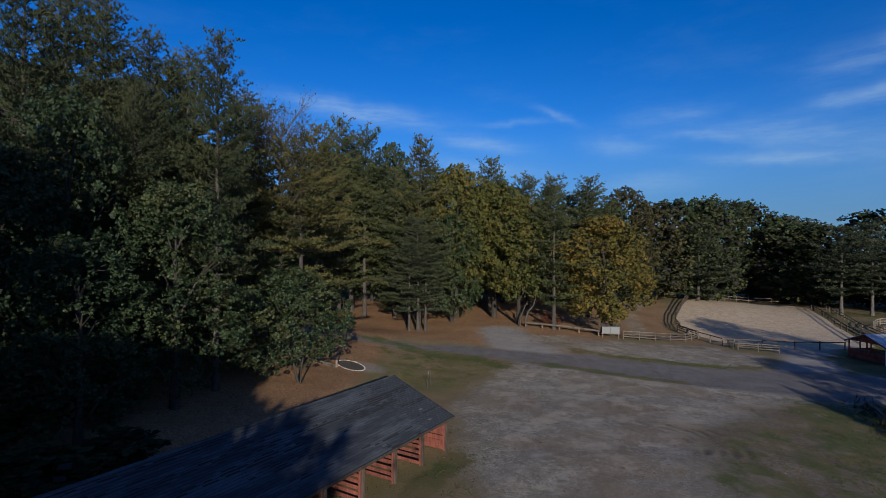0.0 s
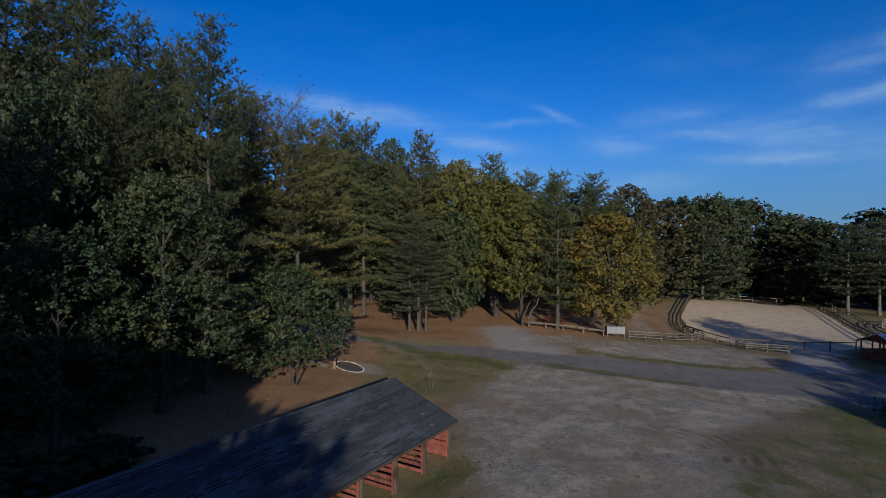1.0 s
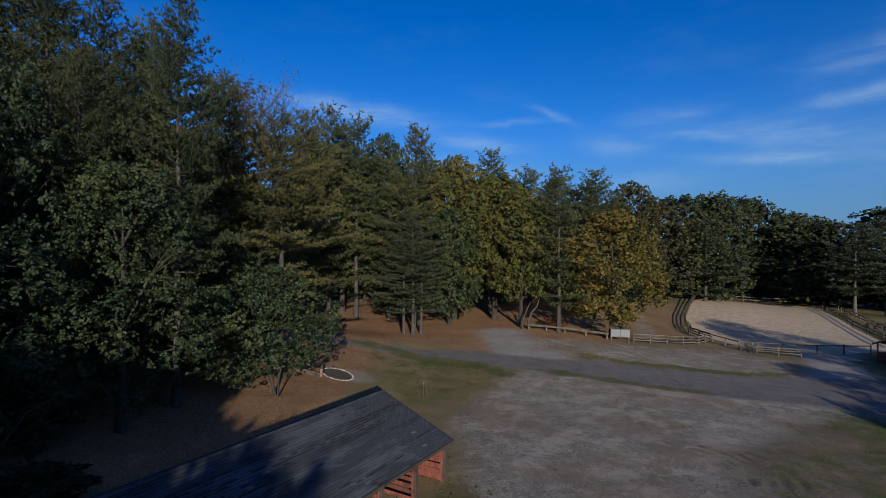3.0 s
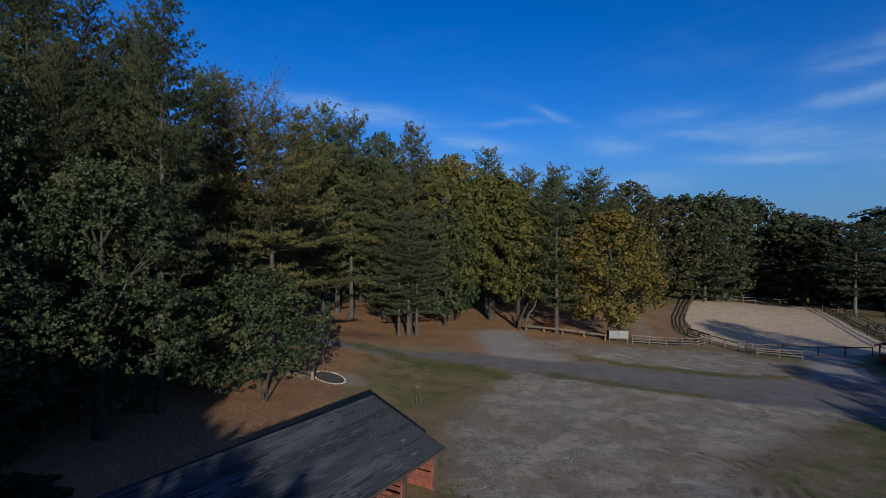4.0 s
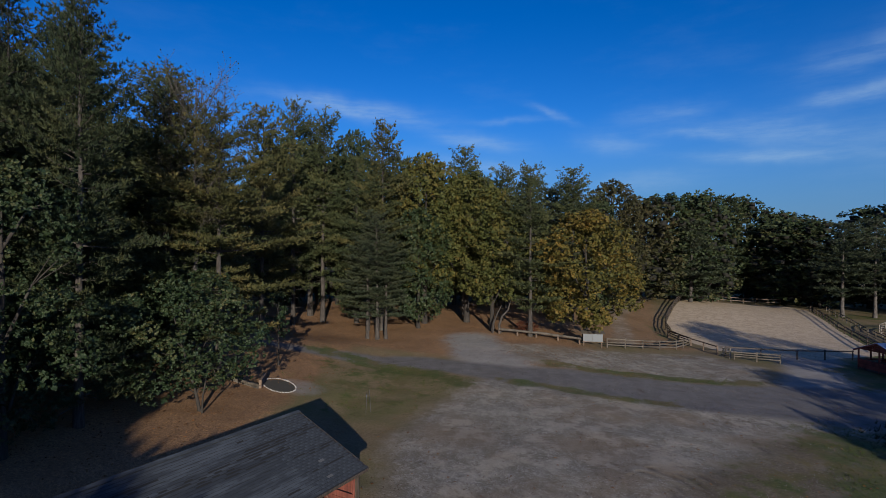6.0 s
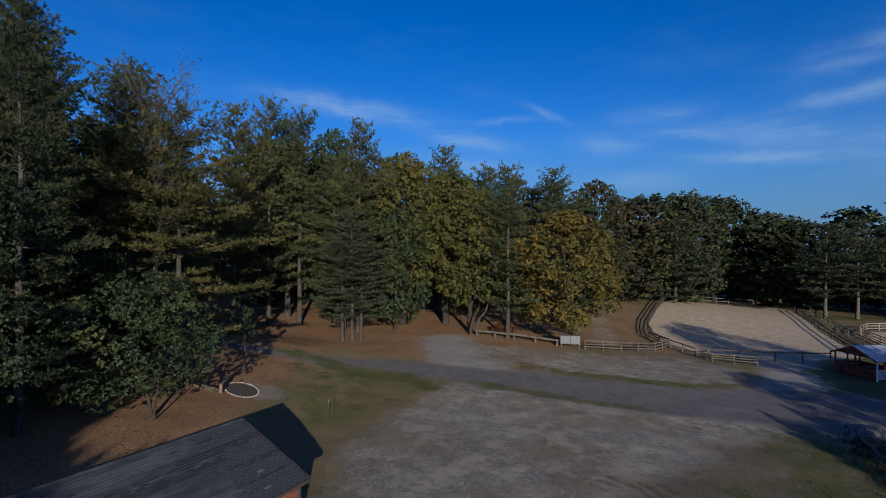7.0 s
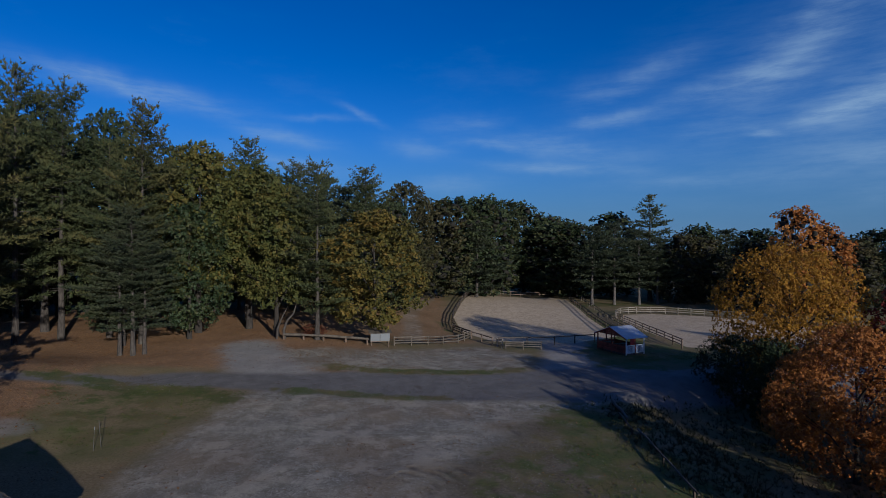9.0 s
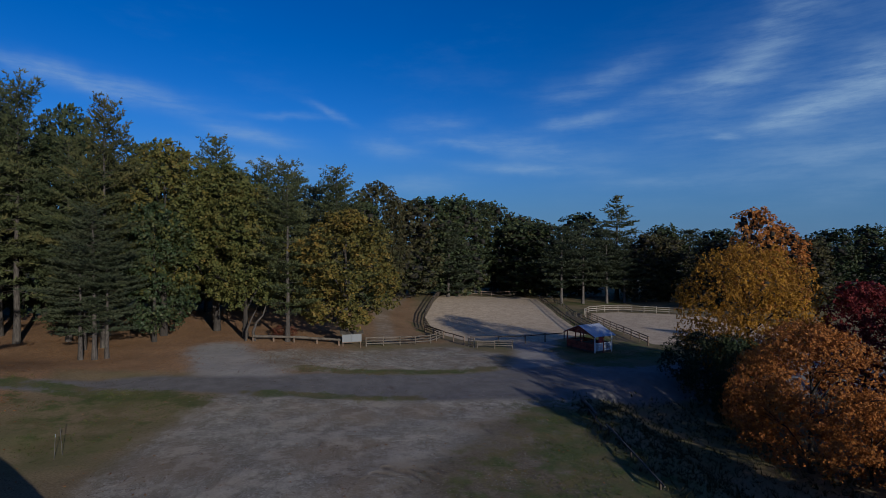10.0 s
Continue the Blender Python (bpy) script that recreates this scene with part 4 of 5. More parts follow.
grove([
    ("oak_gold", "gold", 50.3, 35.0, 14.6, 5.8),
    ("oak_near", "rust", 40.9, 24.7, 9.3, 4.3),
    ("oak_near", "rust", 43.2, 29.2, 6.6, 2.5),
    ("oak_near", "rust", 42.4, 22.2, 5.3, 2.4),
    ("oak_far", "rust", 99.3, 66.9, 20.0, 4.8),
    ("oak_far_b", "rust", 107.1, 66.5, 17.2, 4.5),
    ("oak_c", "red", 55.6, 28.8, 11.2, 3.7),
    ("oak_far", "brown", 101.4, 75.9, 14.0, 5.7),
    ("shrub", "dark", 48.2, 39.1, 5.3, 2.7),
    ("shrub", "dark", 46.0, 34.6, 6.9, 2.9),
    ("shrub", "dark", 45.0, 31.7, 6.9, 2.4),
    ("oak_far", "dark", 126.5, 68.4, 16.6, 5.7),
    ("oak_far_b", "dark", 138.2, 67.3, 17.5, 6.2),
    ("oak_far_b", "brown", 117.4, 68.3, 14.8, 5.3),
], "autumn trees at the yard's edge")
plant("sapling", "young_tree", "slender young tree with green leaves beside the stone ring", -8.5, 46.8, 6.0, 1.3, 40)

# made-up bushes, darker than the litter, that blacken the shaded hollow
for x, y, h, r in ((-18.5, 20.5, 3.4, 2.2), (-21.5, 22.0, 4.2, 2.4), (-16.6, 24.2, 2.6, 1.8), (-23.5, 25.6, 4.4, 2.5), (-18.8, 17.6, 3.0, 2.2), (-15.0, 17.2, 2.4, 1.9), (-13.4, 20.4, 2.0, 1.6), (-22.4, 18.4, 4.2, 2.6)):
    plant("oak_back", "bush", "dark green bush added to deepen the shade in the hollow", x, y, h, r, 40 * x % 360, None, "undergrowth in the hollow", "bush")

# the woods go on behind and beside; unseen shade trees stand behind the camera
rng = random.Random(5)
fill = []
for i in range(12):                             # the row that closes the gaps behind the pines
    x = -20 + 3.1 * i + rng.uniform(-0.8, 0.8)
    fill.append((rng.choice(["pine_far", "pine_far", "oak_far"]), "pine", x, 84 + rng.uniform(-1.5, 3), 27.5 - 0.19 * (x + 20) - rng.uniform(0.6, 3.2), rng.uniform(3.6, 4.6)))
for i in range(18):
    x, y = rng.uniform(-50, 34), rng.uniform(82, 110)
    fill.append((rng.choice(["pine_far", "oak_far", "pine_far", "oak_far_b"]), rng.choice(["pine", "dark", "dark"]), x, y, rng.uniform(17, 22), rng.uniform(4, 5.5)))
for i in range(20):
    x, y = rng.uniform(-52, -20), rng.uniform(24, 82)
    if x > -24 + 0.12 * (60 - y):
        x -= 10
    fill.append((rng.choice(["pine_far", "pine_spire", "oak_far"]), rng.choice(["pine", "pine", "dark"]), x, y, rng.uniform(18, 24), rng.uniform(3.8, 5)))
deep_in = {"pine_far": "pine_back", "pine_spire": "pine_back", "oak_far": "oak_back", "oak_far_b": "oak_back"}
fill = [(deep_in[k] if x < -46 else k, "pine" if k.startswith("pine") else "dark", x, y, h, r) for k, _, x, y, h, r in fill]
grove(fill, "woods behind the yard")
# trees out of view, added and sized for the shade they cast
shade = []
for i in range(17):                             # the row that shades the shed and the wood's foot
    x = -52 + 3.2 * i + rng.uniform(-0.8, 0.8)
    h = 13.9 + rng.uniform(-0.5, 0.3) if x > -6 else 16.0 if x > -11 else rng.uniform(26, 30)
    shade.append((rng.choice(["pine_back", "oak_back"]), "x", x, -24 + rng.uniform(-4, 4), h, rng.uniform(4.2, 5)))
shade += [("oak_back", "x", -7.5, -8.0, 13.4, 2.6), ("oak_back", "x", -4.6, -9.0, 10.6, 2.4), ("oak_back", "x", -9.2, -6.0, 13.6, 3.0), ("oak_back", "x", -11.6, -8.0, 14.2, 3.2)]
for i in range(12):                             # unseen low trees added past the shed's back end to block sun and sky
    x = -13 - 1.9 * i
    shade.append(("oak_back", "x", x, rng.uniform(-9, -3) + (4 if x < -20 else 0), rng.uniform(12.6, 13.8), rng.uniform(3.4, 4.1)))
shade += [("pine_back", "x", -3.0, -23.0, 12.8, 5.0), ("pine_back", "x", -6.3, -22.0, 13.6, 5.0), ("pine_back", "x", 0.4, -26.0, 12.6, 4.8), ("oak_back", "x", -1.5, -26.5, 13.5, 4.6), ("oak_back", "x", -4.6, -25.0, 13.8, 4.6), ("oak_back", "x", -8.0, -23.0, 15.0, 4.6), ("oak_back", "x", -11.0, -21.0, 16.0, 4.6)]
for i in range(8):                             # unseen trees added to shade the lane and the hut
    x = 52 + 3.8 * i + rng.uniform(-0.8, 0.8)
    shade.append(("oak_thin", "x", x, rng.uniform(4, 12) + 0.2 * (x - 51), rng.uniform(10.5, 14.5), rng.uniform(3.0, 4.0)))
# more unseen trees, placed to shade the bank, lane and shrubs
for x, y, h, r in ((37.0, 13.0, 6.8, 2.6), (35.0, 10.5, 7.2, 2.8), (33.2, 7.4, 7.4, 2.8), (35.4, 6.0, 10.4, 2.8), (33.0, 1.6, 8.6, 3.0), (38.6, 4.0, 11.2, 2.6), (39.2, 11.6, 3.2, 2.2), (42.2, 13.6, 3.2, 2.2), (45.2, 15.6, 4.0, 2.4), (48.5, 18.0, 9.6, 3.2), (52.0, 20.0, 10.2, 3.3), (55.6, 21.6, 10.6, 3.3), (31.6, 4.0, 7.6, 2.8), (29.6, 0.0, 7.6, 2.6)):
    shade.append(("oak_back", "x", x, y, h, r))
for i in range(7):                              # unseen trees added to keep sky light off the hollow beside the shed
    shade.append(("oak_back" if i % 2 else "pine_back", "x", -22.5 - 2.2 * (i % 4) - rng.uniform(0, 1), 3 + 2.1 * i, rng.uniform(13, 15), rng.uniform(3.6, 4.4)))
grove([(k, "pine" if k.startswith("pine") else "dark", x, y, h, r) for k, _, x, y, h, r in shade], "woods round the yard")


def far_woods():
    """The rest of the woods, out to the skyline: rough crowns of big leaf clumps."""
    rs = np.random.RandomState(9)
    cs, ns = [], []
    spots = []
    for i in range(340):
        a = rs.uniform(-1.25, 1.45)
        d = rs.uniform(135, 330) if a > 0.15 else rs.uniform(120, 220)
        spots.append((6 + math.sin(a) * d, 5 + math.cos(a) * d))
    for x, y in spots:
        h, r, z0 = rs.uniform(14, 20), rs.uniform(4, 6.5), ground_at(x, y)
        if x > 90:
            h *= 0.85
        m = 150
        v = unit(rs.normal(size=(m, 3)))
        f = rs.uniform(0.5, 0.92, (m, 1)) * (1 + 0.25 * np.sin(v[:, :1] * 5 + x) * np.cos(v[:, 1:2] * 6 + y))
        cs.append(np.array([x, y, z0 + h * 0.56]) + v * f * (r, r, h * 0.45))
        ns.append(unit(v + rs.normal(size=(m, 3)) * 0.4))
    c, nn = np.concatenate(cs), np.concatenate(ns)
    me = raw_mesh("far_woods", *leaf_arrays(c, nn, 1.25, rs))
    ob = part_mesh("far_woods", me, LEAF_DARK)
    tagged(ob, "distant mixed woodland out to the skyline", "woods", kind="stuff")


far_woods()

# ---- the stable shed ----
FELT = plain("roofing_felt", (0.011, 0.012, 0.014), 0.9, 0.0, 0.25, 5.0)
SHED = pose(-2.1, 28.5, 0.42, 0, 0, -31.5)
SHED_L, EAVE_X, EAVE_Z, RIDGE_Z = 24.0, 4.1, 1.9, 3.6
SLOPE = math.atan2(RIDGE_Z - EAVE_Z, EAVE_X)
rng = random.Random(31)
shed = thing("stable_shed", SHED, "long open stable shed, red slatted stalls, dark shingle roof", "shed")
for side in (1, -1):
    length = math.hypot(EAVE_X, RIDGE_Z - EAVE_Z)
    m = Matrix.Translation((side * EAVE_X / 2, -SHED_L / 2, (EAVE_Z + RIDGE_Z) / 2 - 0.06)) @ Matrix.Rotation(side * SLOPE, 4, "Y")
    bm = box_bm((length, SHED_L, 0.05), m, 0.004)
    roof_side = part("roof", bm, FELT, shed, "dark roof deck")
    if side == 1:
        front_roof = roof_side
    edge_m = Matrix.Translation((side * EAVE_X, -SHED_L / 2, EAVE_Z - 0.11)) @ Matrix.Rotation(side * SLOPE, 4, "Y")
    part("fascia", box_bm((0.03, SHED_L, 0.16), edge_m, 0.004), DARK_WOOD, shed)
    for end in (0.0, -SHED_L):
        a, b = Vector((0, end, RIDGE_Z - 0.1)), Vector((side * EAVE_X, end, EAVE_Z - 0.1))
        part("barge_board", between(a, b, 0.03, 0.15, 0.004), DARK_WOOD, shed)
part("ridge_beam", box_bm((0.12, SHED_L - 0.2, 0.2), Matrix.Translation((0, -SHED_L / 2, RIDGE_Z - 0.22)), 0.01), DARK_WOOD, shed)
BAY = 2.35
bays = int(SHED_L / BAY)
for k in range(bays + 1):
    y = -0.35 - k * BAY
    for x in (3.78, 0.0, -3.45):
        z_top = RIDGE_Z - 0.13 - abs(x) * math.tan(SLOPE)
        part("post", box_bm((0.14, 0.14, z_top + 0.1), Matrix.Translation((x, y, z_top / 2 - 0.1)), 0.01, 0.006, rng), DARK_WOOD, shed)
    part("tie_beam", box_bm((7.0, 0.07, 0.16), Matrix.Translation((0, y, EAVE_Z + 0.02)), 0.008), DARK_WOOD, shed)
    partition = part("partition", box_bm((0.09, 0.1, 1.75), Matrix.Translation((3.7, y - 0.12, 0.71)), 0.008), RED_WOOD, shed, "red slatted stall partition")
    for b in range(6):
        z = 0.22 + b * 0.265
        w_b = 0.165 if k else 0.245
        dz = rng.uniform(-0.02, 0.02)
        a = Vector((3.74, y - 0.19, z + dz + rng.uniform(-0.015, 0.015)))
        c = Vector((0.1, y - 0.19, z + dz + rng.uniform(-0.03, 0.03)))
        part("board", between(a, c, 0.03, w_b, 0.004), RED_WOOD, partition)
    if k < bays:
        part("eave_beam", box_bm((0.08, BAY - 0.14, 0.16), Matrix.Translation((3.78, y - BAY / 2, EAVE_Z - 0.07)), 0.008), DARK_WOOD, shed)
        for z in (0.35, 0.75, 1.15):
            part("back_board", box_bm((0.03, BAY - 0.14, 0.24), Matrix.Translation((-3.45, y - BAY / 2, z)), 0.004), RED_WOOD, shed)
for x0, x1, z0 in ((0.2, 3.75, 0.5),):
    for b in range(5):
        part("gable_board", between((x1, -0.24, 0.24 + 0.3 * b), (x0, -0.24, 0.24 + 0.3 * b + rng.uniform(-0.02, 0.02)), 0.03, 0.27, 0.004), RED_WOOD, shed)

# ---- viewing hut by the arena ----
HUT_RED = wood("red_hut_boards", (0.2, 0.042, 0.032), (0.34, 0.08, 0.055), 0.7, wear=(0.2, 0.11, 0.09))
HUT = pose(47.6, 51.5, ground_at(48, 53), 0, 0, 4)
hut = thing("viewing_hut", HUT, "small open-sided red wooden hut with grey metal gable roof", "hut")
HW, HD, HZ, HR = 2.7, 4.5, 2.05, 2.95
part("deck", box_bm((HW + 0.1, HD + 0.1, 0.18), Matrix.Translation((HW / 2, HD / 2, 0.12)), 0.01), GREY_WOOD, hut)
for x, y, mat in ((0, 0, WHITE_WOOD), (0, HD, HUT_RED), (HW, 0, WHITE_WOOD), (HW, HD, HUT_RED), (0, HD / 2, HUT_RED), (HW / 2, 0, HUT_RED), (HW / 2, HD, HUT_RED)):
    zt = HZ if (y in (0, HD)) else HR - 0.08
    part("post", box_bm((0.12, 0.12, zt), Matrix.Translation((x, y, zt / 2)), 0.008), mat, hut)
for b in range(5):
    z = 0.3 + 0.165 * b
    part("board", box_bm((0.03, HD - 0.12, 0.155), Matrix.Translation((-0.015, HD / 2, z)), 0.004), HUT_RED, hut)
    part("board", box_bm((0.03, HD - 0.12, 0.155), Matrix.Translation((HW + 0.015, HD / 2, z)), 0.004), HUT_RED, hut)
    part("board", box_bm((HW - 0.12, 0.03, 0.155), Matrix.Translation((HW / 2, HD, z)), 0.004), HUT_RED, hut)
for y0 in (0.0, HD / 2):
    part("rail", box_bm((0.09, HD / 2 - 0.12, 0.06), Matrix.Translation((-0.02, y0 + HD / 4, 1.1)), 0.006), GREY_WOOD, hut)
part("rail", box_bm((HW - 0.12, 0.08, 0.07), Matrix.Translation((HW / 2, 0, 1.12)), 0.006), WHITE_WOOD, hut)
part("rail", box_bm((HW - 0.12, 0.08, 0.09), Matrix.Translation((HW / 2, 0, 0.28)), 0.006), WHITE_WOOD, hut)
for i in range(14):
    part("slat", box_bm((0.1, 0.025, 0.78), Matrix.Translation((0.2 + i * (HW - 0.4) / 13, 0.01, 0.7)), 0.004), BLUE_PANEL, hut, "pale blue picket")
part("curtain", box_bm((0.6, 0.03, 0.85), Matrix.Translation((HW * 0.36, 0.06, 1.6)), 0.004), RED_CLOTH, hut, "bright red panel")
for side in (1, -1):
    length = math.hypot(HD / 2 + 0.35, (HR - HZ) * (HD / 2 + 0.35) / (HD / 2))
    ang = math.atan2(HR - HZ, HD / 2)
    m = Matrix.Translation((HW / 2, HD / 2 - side * (HD / 2 + 0.35) / 2, HR - math.sin(ang) * length / 2 + 0.04)) @ Matrix.Rotation(side * ang, 4, "X")
    slab = part("roof", box_bm((HW + 0.7, length, 0.03), m, 0.004), METAL_ROOF, hut)
    for i in range(13):
        rib = Matrix.Translation((-(HW + 0.6) / 2 + i * (HW + 0.6) / 12, 0, 0.025))
        part("rib", box_bm((0.04, length - 0.01, 0.025), m @ rib, 0.004), METAL_ROOF, slab)
    for x in (-0.33, HW + 0.33):
        a = Vector((x, HD / 2, HR - 0.05))
        b = Vector((x, HD / 2 - side * (HD / 2 + 0.3), HR - 0.05 - math.sin(ang) * (length - 0.05)))
        part("barge_board", between(a, b, 0.03, 0.14, 0.004), WHITE_WOOD if x > 0 else HUT_RED, hut)
for b in range(4):
    half = (HD / 2) * (1 - (b + 0.5) / 4.6)
    part("gable_board", box_bm((0.03, 2 * half, 0.19), Matrix.Translation((-0.02, HD / 2, HZ + 0.1 + 0.2 * b)), 0.004), HUT_RED, hut)
for a, b in (((0.5, HD - 0.8), (1.6, HD - 0.8)), ((0.7, 2.2), (2.1, 2.2))):
    table = thing("picnic_table", HUT @ pose((a[0] + b[0]) / 2, a[1], 0.21), "rough wooden table inside the hut", "table")
    part("tabletop", box_bm((b[0] - a[0], 0.7, 0.05), Matrix.Translation((0, 0, 0.72)), 0.006), GREY_WOOD, table)
    for sx in (-1, 1):
        for sy in (-1, 1):
            part("leg", box_bm((0.07, 0.07, 0.7), Matrix.Translation((sx * ((b[0] - a[0]) / 2 - 0.1), sy * 0.28, 0.35)), 0.006), GREY_WOOD, table)

# ---- notice board ----
board = thing("notice_board", pose(21.6, 60.6, ground_at(21.6, 60.6), 0, 0, -10), "white two-panel notice board on brown posts", "sign")
for x in (-0.95, 0.95):
    part("post", box_bm((0.11, 0.11, 1.7), Matrix.Translation((x, 0.08, 0.75)), 0.01), BROWN_WOOD, board)
for x in (-0.53, 0.53):
    part("panel", box_bm((1.03, 0.05, 0.82), Matrix.Translation((x, 0, 1.02)), 0.008), WHITE_PANEL, board, "white panel")
part("frame", box_bm((2.2, 0.06, 0.07), Matrix.Translation((0, 0.01, 0.57)), 0.006), BROWN_WOOD, board)
part("cap", box_bm((2.5, 0.85, 0.05), Matrix.Translation((0, 0.16, 1.62)) @ Matrix.Rotation(radians(16), 4, "X"), 0.006), GREY_WOOD, board, "sloping grey board roof")


# ---- fences ----
def fence(points, spacing, height, rails, mat, label, group, thick=0.12, rail_h=0.12, posts=True, lean=0.02, offset=0.08):
    """Posts along a line with rails from post to post, following the ground."""
    rng = random.Random(int(points[0][0] * 13 + points[0][1] * 7))
    line = [Vector((*p, 0)) for p in points]
    spots = []
    for a, b in zip(line, line[1:]):
        k = max(1, round((b - a).length / spacing))
        spots += [a.lerp(b, i / k) for i in range(k)]
    spots.append(line[-1])
    ob = thing("fence", pose(spots[0].x, spots[0].y, ground_at(spots[0].x, spots[0].y)), label, "fence", group)
    inv = ob.matrix_basis.inverted()
    tops = []
    for s in spots:
        z = ground_at(s.x, s.y)
        t = Vector((s.x + rng.uniform(-lean, lean), s.y + rng.uniform(-lean, lean), z + height + rng.uniform(-0.04, 0.06)))
        tops.append((s, z))
        if posts:
            bm = between((s.x, s.y, z - 0.2), t, thick, thick, 0.012, 0.006, rng)
            bmesh.ops.transform(bm, matrix=inv, verts=bm.verts)
            part("post", bm, mat, ob)
    for (a, za), (b, zb) in zip(tops, tops[1:]):
        side = (b - a).normalized().cross(Vector((0, 0, 1))) * offset
        ext = (b - a).normalized() * 0.06
        for f in rails:
            p = a + side - ext + Vector((0, 0, za + f * height + rng.uniform(-0.03, 0.03)))
            q = b + side + ext + Vector((0, 0, zb + f * height + rng.uniform(-0.03, 0.03)))
            bm = between(p, q, 0.05, rail_h, 0.01, 0.006, rng)
            bmesh.ops.transform(bm, matrix=inv, verts=bm.verts)
            part("rail", bm, mat, ob)
    return ob


RAILS = "post-and-rail fences"
fence([(23.4, 61.3), (32.9, 65.0)], 2.5, 1.1, (0.3, 0.6, 0.9), GREY_WOOD, "weathered three-rail wooden fence beside the notice board", RAILS)
fence([(32.9, 65.0), (36.0, 68.0), (35.8, 73.5)], 2.4, 1.1, (0.3, 0.6, 0.9), GREY_WOOD, "weathered three-rail wooden fence at the arena corner", RAILS)
fence([(36.3, 73.8), (37.6, 78), (40, 83.2), (46.3, 94.2), (57.5, 113)], 2.6, 1.15, (0.35, 0.65, 0.93), DARK_WOOD, "dark post-and-rail fence along the sand arena", RAILS)
fence([(57, 113), (66, 115), (81, 117)], 2.8, 1.3, (0.45, 0.92), BROWN_WOOD, "brown two-rail fence at the far end of the arena", RAILS)
fence([(56, 62.5), (64, 79.5), (79.5, 106)], 3.4, 1.05, (0.5, 0.93), DARK_WOOD, "dark two-rail fence along the sand arena", RAILS)
fence([(58.5, 61.5), (66.5, 78.5), (82, 105)], 3.4, 1.05, (0.5, 0.93), GREY_WOOD, "weathered rail fence beside the grass lane", RAILS)
fence([(35.9, 73.4), (36.6, 62.8)], 2.7, 1.0, (0.9,), BROWN_WOOD, "low single-rail fence in front of the arena", RAILS)
fence([(36.6, 61.6), (36.8, 60.6)], 1.2, 1.1, (0.3, 0.6, 0.9), PALE_WOOD, "short pale gate post fence", RAILS)
fence([(37.2, 62.2), (44, 60.2), (50, 60)], 3.2, 1.1, (0.9,), DARK_WOOD, "dark single-rail fence in front of the arena", RAILS)
fence([(36.9, 60.0), (40.6, 58.0)], 2.1, 1.0, (0.4, 0.65, 0.9), GREY_WOOD, "weathered rail barrier lying by the arena gate", RAILS)
fence([(57.1, 52.6), (62.2, 64.5), (66.9, 75.2)], 2.6, 1.2, (0.35, 0.65, 0.94), BROWN_WOOD, "brown three-rail fence along the smaller sand pen", RAILS)
fence([(66.9, 75.2), (69.4, 78.6), (72.5, 81), (77, 81.7), (81.6, 79.3), (85.7, 74.2), (89.8, 66), (92, 58)], 2.6, 1.25, (0.35, 0.65, 0.94), PALE_WOOD,
      "pale three-rail fence round the smaller sand pen", RAILS)
rail = thing("log_rail", pose(11.2, 64.0, ground_at(11.2, 64)), "peeled pale log laid as a low barrier on short posts", "rail")
inv = rail.matrix_basis.inverted()
rng = random.Random(8)
ends = [Vector((11.7, 63.7, ground_at(11.7, 63.7) + 0.62)), Vector((15.8, 62.6, ground_at(15.8, 62.6) + 0.6)), Vector((20.4, 61.4, ground_at(20.4, 61.4) + 0.62))]
for a, b in zip(ends, ends[1:]):
    bm = log_bm(a, b + (b - a).normalized() * 0.2, 0.15, 0.12, rng)
    bmesh.ops.transform(bm, matrix=inv, verts=bm.verts)
    part("log", bm, GREY_WOOD, rail)
for e in ends + [ends[0].lerp(ends[1], 0.5), ends[1].lerp(ends[2], 0.5)]:
    bm = log_bm((e.x, e.y + 0.14, e.z - 0.95), (e.x, e.y + 0.14, e.z + 0.12), 0.11, 0.1, rng)
    bmesh.ops.transform(bm, matrix=inv, verts=bm.verts)
    part("post", bm, BROWN_WOOD, rail)

# a crooked dead stem leaning behind the rail
x, y = 11.9, 64.1
stem = thing("dead_stem", pose(x, y, ground_at(x, y)), "crooked dead tree stem leaning beside the pines", "tree")
for pts, rad in (([(0, 0, -0.2), (-0.15, 0, 1.0), (0.2, 0.1, 2.0), (0.85, 0.1, 2.7), (1.25, 0.2, 3.9)], [0.17, 0.15, 0.13, 0.1, 0.05]),
                 ([(-0.9, 0.2, -0.2), (-0.75, 0.2, 1.2), (-0.35, 0.2, 2.3), (0.15, 0.15, 3.3)], [0.12, 0.1, 0.08, 0.04])):
    part_mesh("limb", raw_mesh("limb", *tube_arrays(pts, rad, 8)), PINE_BARK, stem)

plant("shrub", "bush", "small russet-leaved bush behind the log rail", 15.0, 64.6, 1.5, 1.3, 20, LEAF_RUSSET, "", "bush")

# ---- stone ring, low wall and stakes near the shed ----
rng = random.Random(17)
CX, CY = -7.0, 42.1
ring = thing("stone_ring", pose(CX, CY, ground_at(CX, CY)), "oval flower bed edged with small white stones", "flower bed")
bm = bmesh.new()
bmesh.ops.create_circle(bm, cap_ends=True, segments=40, radius=1.0)
bmesh.ops.transform(bm, matrix=Matrix.Translation((0, 0, 0.05)) @ Matrix(((1.1, -0.4, 0, 0), (0, 1.3, 0, 0), (-0.165, 0.06, 1, 0), (0, 0, 0, 1))), verts=bm.verts)
ext = bmesh.ops.extrude_face_region(bm, geom=list(bm.faces))
bmesh.ops.translate(bm, vec=(0, 0, -0.4), verts=[v for v in ext["geom"] if isinstance(v, bmesh.types.BMVert)])
bmesh.ops.recalc_face_normals(bm, faces=bm.faces)
